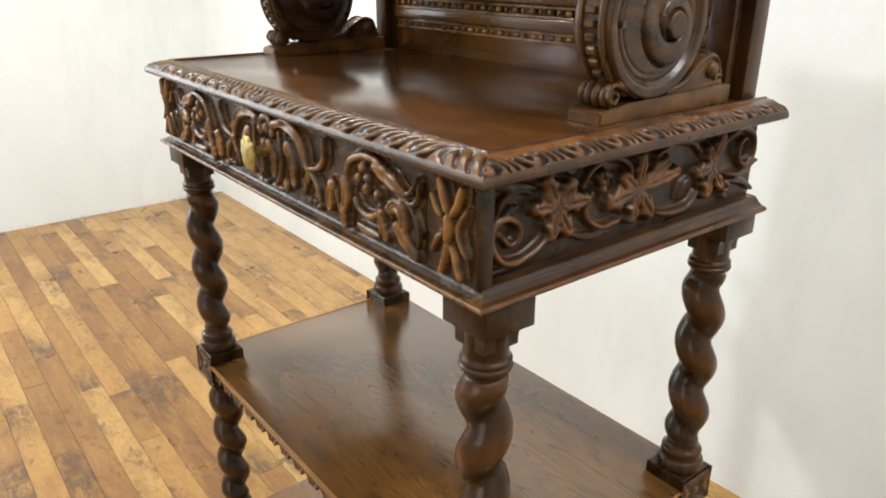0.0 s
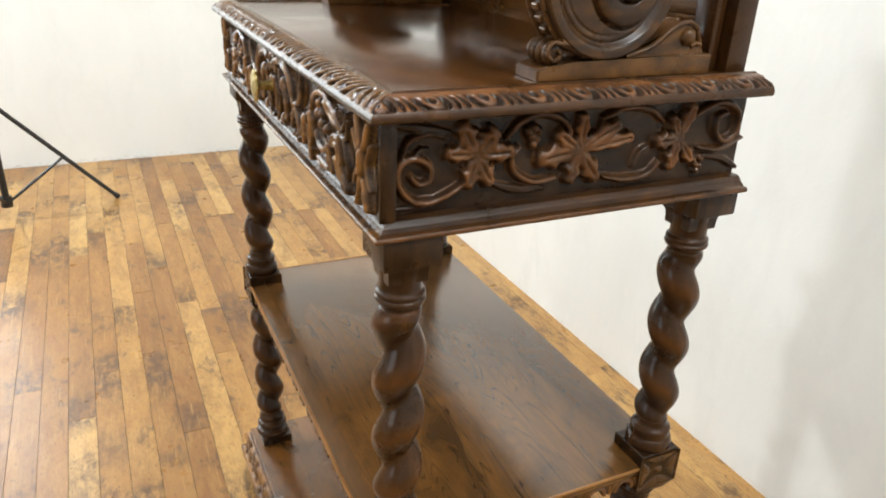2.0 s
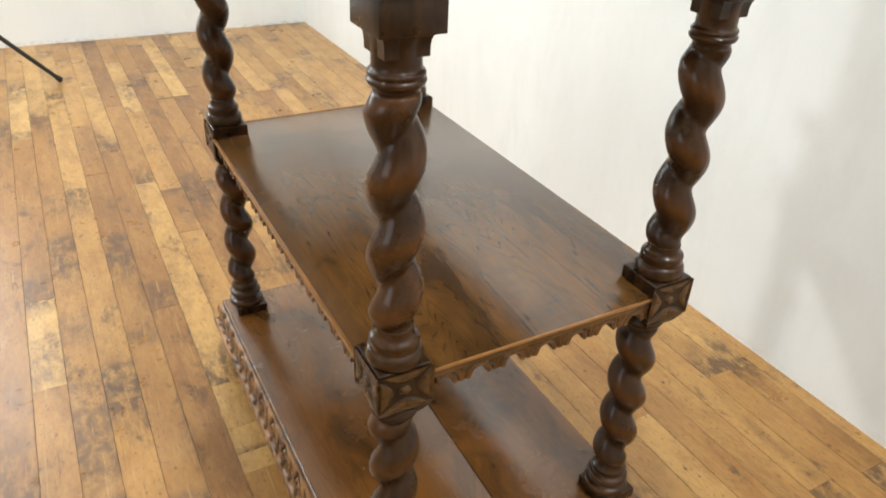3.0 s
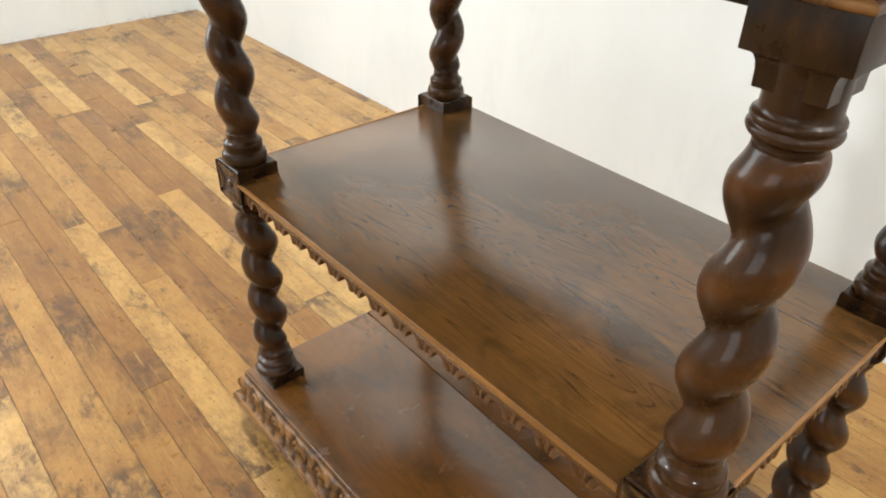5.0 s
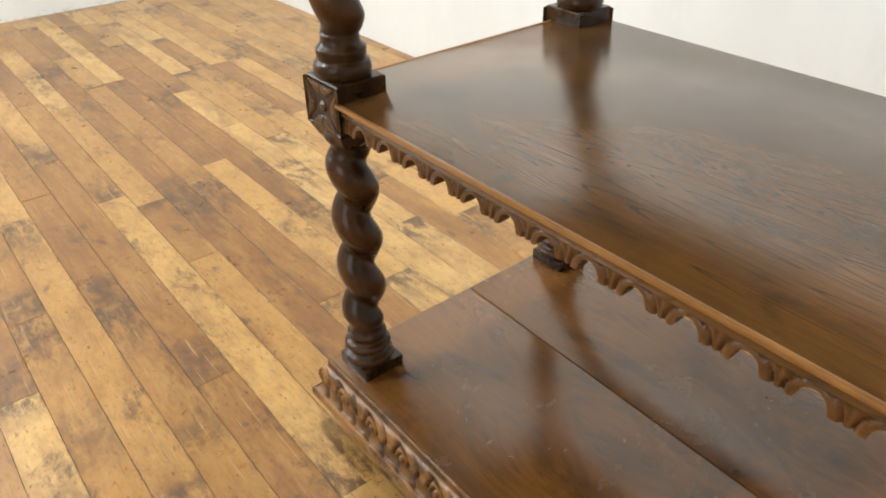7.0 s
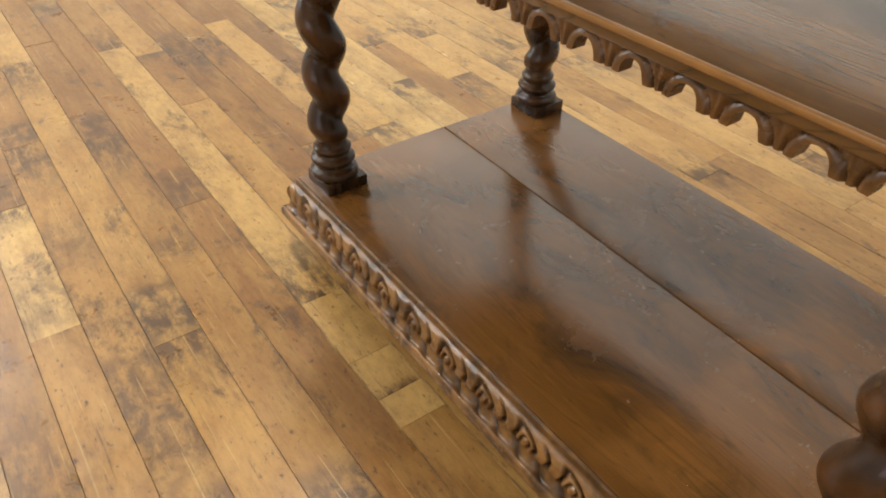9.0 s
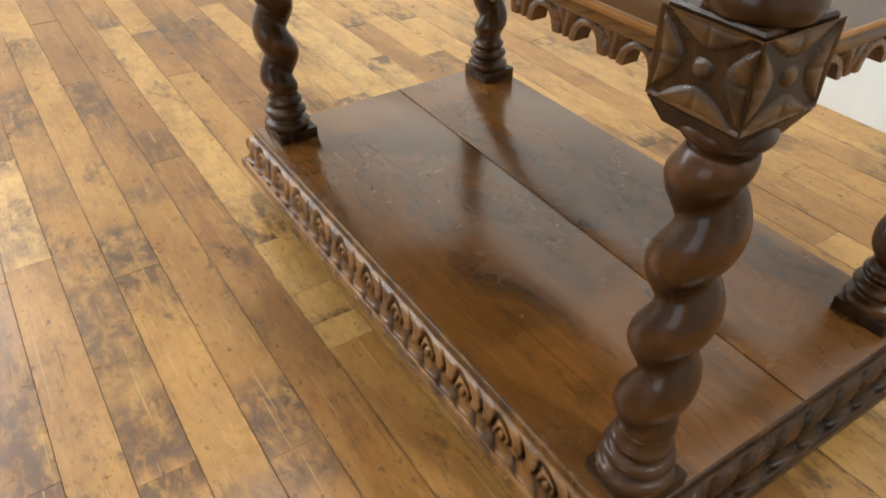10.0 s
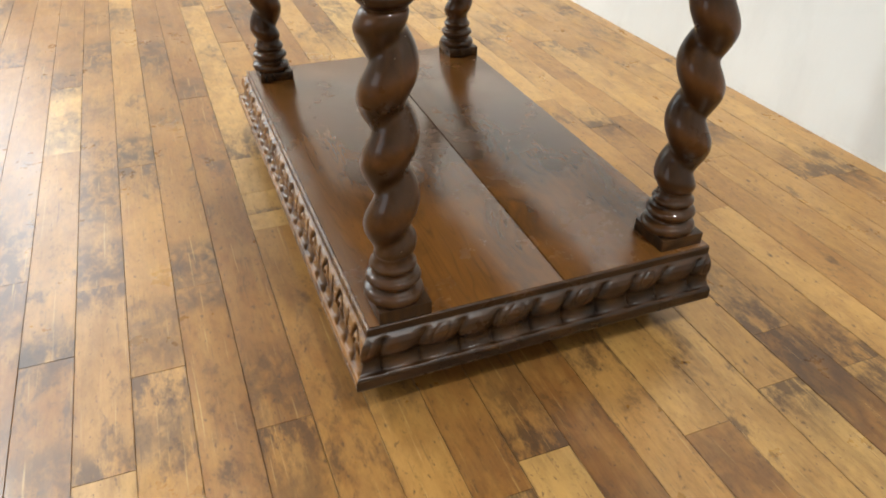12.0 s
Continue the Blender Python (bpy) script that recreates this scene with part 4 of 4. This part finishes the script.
beads(1.0500, 0.4030, 0.0038, 0.0075)
boxed("rail", table, OAK_PANEL, -0.298, 0.298, 0.396, 0.405, 1.0585, 1.0740, bevel=0.002)
beads(1.0825, 0.3985, 0.0045, 0.0085)
boxed("upper_rail", table, OAK_PANEL, -0.298, 0.298, 0.390, 0.405, 1.0925, 1.1500, bevel=0.003)
for mx in (1, -1):
    x0, x1 = sorted((mx * 0.300, mx * 0.3445))
    boxed("post", table, OAK_Z, x0, x1, 0.3955, 0.4225, 1.0083, 1.3045, bevel=0.0015)
    x0, x1 = sorted((mx * 0.302, mx * 0.3315))
    bm = bmesh.new()
    box(bm, x0, x1, 0.381, 0.3945, 1.0083, 1.3045, 0.003)
    box(bm, x0 + 0.005, x1 - 0.005, 0.393, 0.4020, 1.0083, 1.330)
    part("post_moulding", bm, OAK_Z, table)
    x0, x1 = sorted((mx * 0.243, mx * 0.259))
    boxed("stile", table, OAK_Z, x0, x1, 0.3885, 0.405, 1.1480, 1.3045, bevel=0.003)


def scroll_bracket(mx):
    """A big volute on a foot, with a beaded front strap, a shell curl before it and a small curl behind."""
    bracket = new("scroll_bracket")
    bracket.parent = table
    bracket["label"] = "carved oak scroll bracket"
    bracket.matrix_basis = Matrix.Translation((mx * 0.0115, 0.022, 0.0600)) @ Matrix.Diagonal((1.0, 0.915, 0.920, 1.0))
    xa, xb = 0.2915, 0.3255
    cy, cz, r0 = 0.2385, 1.1055, 0.0785
    ey, ez = 0.2610, 1.0985
    side = lambda x: mx * x

    def flip(bm):
        if mx < 0:
            for v in bm.verts:
                v.co.x = -v.co.x
            bmesh.ops.reverse_faces(bm, faces=bm.faces)

    # the volute: a disc whose two faces carry a spiral
    nr, na = 84, 220
    q = np.linspace(0, 1, nr)
    ang = np.linspace(0, math.tau, na, endpoint=False)
    R, A = np.meshgrid(q, ang, indexing="ij")
    Y, Z = cy + r0 * R * np.cos(A), cz + r0 * R * np.sin(A)
    rho, phi = np.hypot(Y - ey, Z - ez), np.degrees(np.arctan2(Z - ez, Y - ey))
    phi = (phi - 150) % 360
    g = (0.0490 - 0.0255 * phi / 360 - rho) / 0.0255
    start = np.clip(np.where(g < 1, 0.25 + phi / 60, 1), 0, 1)
    round_band = np.clip(np.sin(math.pi * (g - np.floor(g))), 0, 1) ** 0.3
    h = np.where(g > 0, start * (0.0062 * round_band + 0.0012 * np.clip(g, 0, 2)) - 0.0015, 0)
    h = h - 0.0022 * np.exp(-((g / 0.07) ** 2)) * np.clip((330 - phi) / 60, 0, 1) * (g < 0.1)
    eye_disc = 1 / (1 + np.exp((rho - 0.0140) / 0.0006))
    h = h * (1 - eye_disc) + 0.0085 * eye_disc - 0.0030 * np.exp(-(((rho - 0.0155) / 0.0011) ** 2))
    inner = 1 / (1 + np.exp((rho - 0.050) / 0.0025))
    edge = 1 / (1 + np.exp(-(R * r0 - 0.0655) / 0.0011))
    groove = np.exp(-((R * r0 - 0.0615) / 0.0016) ** 2) + 0.7 * np.exp(-((R * r0 - 0.0545) / 0.0013) ** 2) * (1 - inner)
    h = h + 0.0042 * edge - 0.0014 * groove
    h *= np.clip((1 - R) / 0.03, 0, 1) ** 0.5
    faces_pts = np.stack([xb + h, Y, Z], -1)
    rim = np.stack([np.linspace(xb, xa, 7)[:, None] + 0 * ang, cy + r0 * np.cos(ang) + 0 * np.linspace(0, 1, 7)[:, None], cz + r0 * np.sin(ang) + 0 * np.linspace(0, 1, 7)[:, None]], -1)
    rear = np.stack([xa - h, Y, Z], -1)[::-1]
    pts = np.concatenate([faces_pts, rim[1:-1], rear], 0)
    verts, faces = grid(pts, wrap=True)
    bm = bmesh.new()
    made = [bm.verts.new(v) for v in verts]
    for fc in faces:
        bm.faces.new([made[i] for i in fc])
    bmesh.ops.remove_doubles(bm, verts=bm.verts, dist=1e-6)
    bmesh.ops.recalc_face_normals(bm, faces=bm.faces)
    flip(bm)
    ob = part("volute", bm, OAK_SCROLL, bracket)
    ob.data.set_sharp_from_angle(angle=radians(60))

    # two small square pegs in the rim
    for deg in (158, 183):
        a = radians(deg)
        bm = bmesh.new()
        box(bm, xb + 0.002, xb + 0.0058, cy + 0.0605 * math.cos(a) - 0.0028, cy + 0.0605 * math.cos(a) + 0.0028, cz + 0.0605 * math.sin(a) - 0.0036, cz + 0.0605 * math.sin(a) + 0.0036, 0.0008)
        flip(bm)
        part("peg", bm, OAK_SCROLL, bracket)

    # strap of square beads over the front of the volute
    for deg in range(92, 240, 9):
        a = radians(deg)
        m = Matrix.Translation((0.3085, cy + (r0 + 0.0012) * math.cos(a), cz + (r0 + 0.0012) * math.sin(a))) @ Matrix.Rotation(a, 4, "X")
        bm = bmesh.new()
        box(bm, -0.0055, 0.0055, -0.003, 0.003, -0.0036, 0.0036, 0.0012, 1)
        bm.transform(m)
        flip(bm)
        part("bead", bm, OAK_SCROLL, bracket)
    bm = bmesh.new()
    for x in (0.2965, 0.3205):
        tube(bm, [(x, cy + (r0 + 0.001) * math.cos(radians(d)), cz + (r0 + 0.001) * math.sin(radians(d))) for d in range(88, 246, 6)], 0.0032, 8)
    flip(bm)
    part("strap_edge", bm, OAK_SCROLL, bracket)

    # the upper sweep of the scroll
    bm = bmesh.new()
    outer = [(0.160, 1.115), (0.170, 1.190), (0.205, 1.250), (0.265, 1.290), (0.330, 1.305)]
    inner_line = [(0.330, 1.270), (0.280, 1.258), (0.235, 1.225), (0.210, 1.175), (0.203, 1.150)]
    ol, il = curve_points(outer, 24), curve_points(inner_line, 24)
    extrude_outline(bm, [tuple(p) for p in np.vstack([ol, il])][::-1], xa + 0.0005, xb - 0.0005)
    bmesh.ops.triangulate(bm, faces=[f for f in bm.faces if len(f.verts) > 4])
    bmesh.ops.recalc_face_normals(bm, faces=bm.faces)
    flip(bm)
    part("sweep", bm, OAK_SCROLL, bracket)

    # foot
    bm = bmesh.new()
    foot = [(0.158, 1.0085), (0.3815, 1.0085), (0.3815, 1.030), (0.300, 1.0285), (0.200, 1.0270), (0.170, 1.0235), (0.158, 1.0205)]
    extrude_outline(bm, foot, 0.2890, 0.3285)
    bmesh.ops.bevel(bm, geom=list(bm.edges), offset=0.0016, segments=2, affect="EDGES")
    bmesh.ops.recalc_face_normals(bm, faces=bm.faces)
    flip(bm)
    part("foot", bm, OAK_SCROLL, bracket)

    # web and small curl behind the volute
    bm = bmesh.new()
    top_line = curve_points([(0.268, 1.030), (0.300, 1.0385), (0.322, 1.0545), (0.342, 1.0625), (0.358, 1.0575), (0.363, 1.0455), (0.3725, 1.032)], 30)
    web = [(0.3725, 1.0275), *[tuple(p) for p in top_line[::-1]], (0.262, 1.0275)]
    extrude_outline(bm, web[::-1], xa + 0.003, xb - 0.003)
    bmesh.ops.triangulate(bm, faces=[f for f in bm.faces if len(f.verts) > 4])
    bmesh.ops.recalc_face_normals(bm, faces=bm.faces)
    for x in (xa + 0.003, xb - 0.003):
        tube(bm, [(x, y, z) for y, z in top_line[:-2]] + [(x, 0.3600, 1.0405), (x, 0.3535, 1.0375)], 0.0030, 8)
        made = bmesh.ops.create_uvsphere(bm, u_segments=14, v_segments=8, radius=0.0100)["verts"]
        for v in made:
            v.co = Vector((x + 0.7 * v.co.x, 0.3480 + v.co.y, 1.0470 + v.co.z))
    flip(bm)
    part("rear_curl", bm, OAK_SCROLL, bracket)

    # ribbed shell curl in front
    bm = bmesh.new()
    for x, r in ((0.2955, 0.0125), (0.3035, 0.0140), (0.3120, 0.0140), (0.3205, 0.0125)):
        made = bmesh.ops.create_uvsphere(bm, u_segments=20, v_segments=12, radius=1.0)["verts"]
        for v in made:
            v.co = Vector((x + 0.0056 * v.co.z, 0.1785 + r * v.co.x, 1.0350 + r * v.co.y))
    tube(bm, [(0.3275, y, z) for y, z in curve_points([(0.1870, 1.0440), (0.1740, 1.0460), (0.1680, 1.0360), (0.1760, 1.0290), (0.1830, 1.0340), (0.1790, 1.0390)], 30)], 0.0022, 8)
    tube(bm, [(0.3240, y, z) for y, z in curve_points([(0.1830, 1.0470), (0.2000, 1.0400), (0.2150, 1.0310)], 12)], [0.006 - 0.0003 * i for i in range(12)], 8)
    flip(bm)
    part("shell_curl", bm, OAK_SCROLL, bracket)


scroll_bracket(1)
scroll_bracket(-1)
SHELF = ("shelf", "shelf_edge", "apron")
CARCASS = ("tabletop", "top_moulding", "frieze_body", "lower_moulding", "drawer_front", "corner_block", "side_panel", "corner_strip")
UPPER = ("upper_shelf", "back_panel", "bead_moulding", "rail", "upper_rail", "post", "post_moulding", "stile")
for ob in table.children:
    if ob.name.split(".")[0] in UPPER:
        ob.location = (0.001, -0.008, -0.0203)
    if ob.name.split(".")[0] in CARCASS:
        ob.location, ob.scale = (0.0020, 0.006, -0.0104), (0.993, 1.0, 1.012)
    if ob.name.split(".")[0] in SHELF:
        ob.location.z = -SINK


# ---- light stand in the corner ----
def light_stand():
    stand = tagged(new("light_stand"), "black folding metal light stand with splayed braced legs", "light stand")
    cx, cy = -2.065, -0.560
    stand.location = (cx, cy, 0)
    bm = bmesh.new()
    tube(bm, [(0, 0, 0.075), (0, 0, 1.0)], 0.0125, 12)
    part("column", bm, BLACK, stand)
    for z, r in ((0.085, 0.02), (0.45, 0.021)):
        bm = bmesh.new()
        tube(bm, [(0, 0, z - 0.02), (0, 0, z + 0.02)], r, 14)
        part("collar", bm, BLACK, stand)
    a0 = math.atan2(0.38, -0.15)
    for k in range(3):
        a = a0 + k * math.tau / 3
        far = Vector((0.41 * math.cos(a), 0.41 * math.sin(a), 0.006))
        top = Vector((0.016 * math.cos(a), 0.016 * math.sin(a), 0.45))
        mid = far.lerp(top, 0.47)
        bm = bmesh.new()
        tube(bm, [far, top], 0.0085, 10)
        leg_ob = part("leg", bm, BLACK, stand)
        bm = bmesh.new()
        tube(bm, [far + Vector((0, 0, 0.002)), far.lerp(top, 0.03)], 0.0115, 10)
        part("rubber_foot", bm, BLACK, leg_ob)
        bm = bmesh.new()
        tube(bm, [mid, (0.018 * math.cos(a), 0.018 * math.sin(a), 0.085)], 0.006, 8)
        part("brace", bm, BLACK, stand)


light_stand()


# ---- floor planks ----
PITCH, FIRST = 0.0598, -0.0045
ENDS = {-7: [-1.805, -0.005], -6: [-1.663, -0.697, -0.385, 0.172], -5: [-1.858, -0.883, 0.042], -4: [-1.236, -0.293, 0.233], -3: [-0.842, 0.083], -2: [-1.477, -0.557, 0.359], -1: [-1.868, -1.199, -0.259, -0.136, -0.070, -0.023], 0: [-0.871, 0.62], 1: [-2.134, -1.085], 2: [0.495], 5: [0.528], 7: [0.502], 8: [0.427]}
# how brown single boards are, by row and a place along them: 0 pale straw to 1 dark brown
TONES = {(-6, 0.0): 0.50, (-6, 0.5): 0.72, (-5, -0.4): 0.55, (-5, 0.3): 0.48, (-4, -0.6): 0.44, (-4, 0.0): 0.48, (-4, 0.5): 0.46, (-3, -1.2): 0.75, (-3, -0.4): 0.62, (-3, 0.5): 0.68, (-2, -0.9): 0.80, (-2, 0.0): 0.78, (-2, 0.6): 0.60, (-1, -0.6): 0.22, (-1, -0.2): 0.18, (-1, -0.1): 0.16, (-1, -0.05): 0.17, (-1, 0.5): 0.60, (0, -1.2): 0.45, (0, 0.0): 0.46, (1, -0.3): 0.90, (2, 0.2): 0.60, (2, 0.7): 0.18, (3, 0.4): 0.92, (4, 0.4): 0.45, (5, 0.3): 0.30, (5, 0.8): 0.72, (6, 0.4): 0.26, (7, 0.3): 0.38, (7, 0.8): 0.12, (8, 0.2): 0.40, (8, 0.8): 0.85}
# dark stains: row, from, to, strength
STAINS = [(-7, 0.02, 0.12, 0.7), (-7, 0.25, 0.40, 0.8), (-6, 0.30, 0.42, 0.7), (-8, 0.0, 0.10, 0.6), (-5, -0.30, -0.10, 0.8), (-5, -0.05, 0.04, 0.9), (-4, 0.30, 0.36, 0.5), (-6, 0.13, 0.20, 1.0), (-5, -0.98, -0.883, 0.9), (-5, -0.08, 0.042, 0.7), (-4, -0.41, -0.293, 1.0), (-4, 0.10, 0.22, 0.6), (-3, -0.93, -0.842, 1.0), (-3, -0.835, -0.78, 0.5), (-3, -0.50, -0.44, 0.6), (-3, -0.02, 0.083, 1.0), (-3, 0.083, 0.13, 0.8), (-2, -0.66, -0.557, 0.7), (-2, 0.24, 0.359, 0.7), (-2, 0.45, 0.52, 0.6), (-6, -0.80, -0.697, 0.8), (-6, -0.50, -0.40, 0.6), (-5, -0.62, -0.50, 0.5), (1, -1.22, -1.085, 0.7), (-6, -1.74, -1.663, 0.8), (-2, -1.56, -1.477, 0.8), (0, 0.30, 0.40, 0.4), (5, 0.53, 0.62, 0.5), (8, 0.43, 0.60, 0.6)]
rng = random.Random(11)


def plank(row, a, b, yy, dip, tone):
    """One board with softened long edges; it notes how brown it is and where it is stained."""
    n = max(2, int((b - a) / 0.02))
    xs, e = np.linspace(0, b - a - 0.0006, n), PITCH / 2 - 0.0002
    across = ((-e, -0.0075), (-e, -0.0004), (0.0004 - e, 0.0), (0.0, 0.0), (e - 0.0004, 0.0), (e, -0.0004), (e, -0.0075))
    pts = np.array([[(x, y, z) for y, z in across] for x in xs])
    verts, faces = grid(pts)
    m = len(across)
    faces = [f[::-1] for f in faces] + [list(range(m)), list(range((n - 1) * m, n * m))[::-1]]
    ob = mesh_object("plank", verts, faces, PLANK, subfloor, smooth=False)
    ob.location = (a, yy, dip)
    soil = np.zeros(n)
    for r, p, q, strength in STAINS:
        if r == row and p < b and q > a:
            mid = (xs + a - (p + q) / 2) / ((q - p) / 2)
            soil = np.maximum(soil, strength * np.clip(1.5 - np.abs(mid) ** 2, 0, 1))
    for name, values in (("tone", np.full(n * m, tone)), ("soil", np.repeat(soil, m))):
        layer = ob.data.attributes.new(name, "FLOAT", "POINT")
        layer.data.foreach_set("value", np.ascontiguousarray(values, dtype=np.float32))


rest = []
row = int((YF - FIRST) / PITCH) - 1
while FIRST + PITCH * row < YB + 0.05:
    y = FIRST + PITCH * (row + 0.5)
    fixed = sorted(ENDS.get(row, []))
    joints = [XL + rng.uniform(0.1, 0.7)]
    while joints[-1] < XR:
        joints.append(joints[-1] + rng.choice((0.30, 0.45, 0.55, 0.62, 0.75, 0.95)) * rng.uniform(0.9, 1.1))
    if fixed:
        joints = [c for c in joints if c < fixed[0] - 0.25 or c > fixed[-1] + 0.3] + fixed
    ends = [XL, *sorted(c for c in joints if XL + 0.05 < c < XR - 0.05), XR]
    for a, b in zip(ends, ends[1:]):
        dip, tone = rng.uniform(-0.0006, 0.0), rng.random() ** 1.25 * 0.85 + (0.12 if row < -6 else 0.0)
        # Boards by the back wall are kept evener, standing in for its washed reflection.
        tone = 0.20 + 0.45 * tone if row > 8 else tone
        for (r, x), known in TONES.items():
            tone = known if r == row and a <= x < b else tone
        if y < YF + 0.03:
            continue
        if y > -1.35 and a < 1.15:
            plank(row, a, b, y, dip, tone)
        else:
            rest.append((a, b, y, dip))
    row += 1

verts, faces = [], []
for a, b, yy, dip in rest:
    k = len(verts)
    verts += [(a, yy - 0.0295, dip), (b - 0.001, yy - 0.0295, dip), (b - 0.001, yy + 0.0295, dip), (a, yy + 0.0295, dip)]
    faces.append((k, k + 1, k + 2, k + 3))
far_planks = mesh_object("planks", verts, faces, PLANK_JOINED, subfloor, smooth=False)
far_planks["kind"] = "stuff"
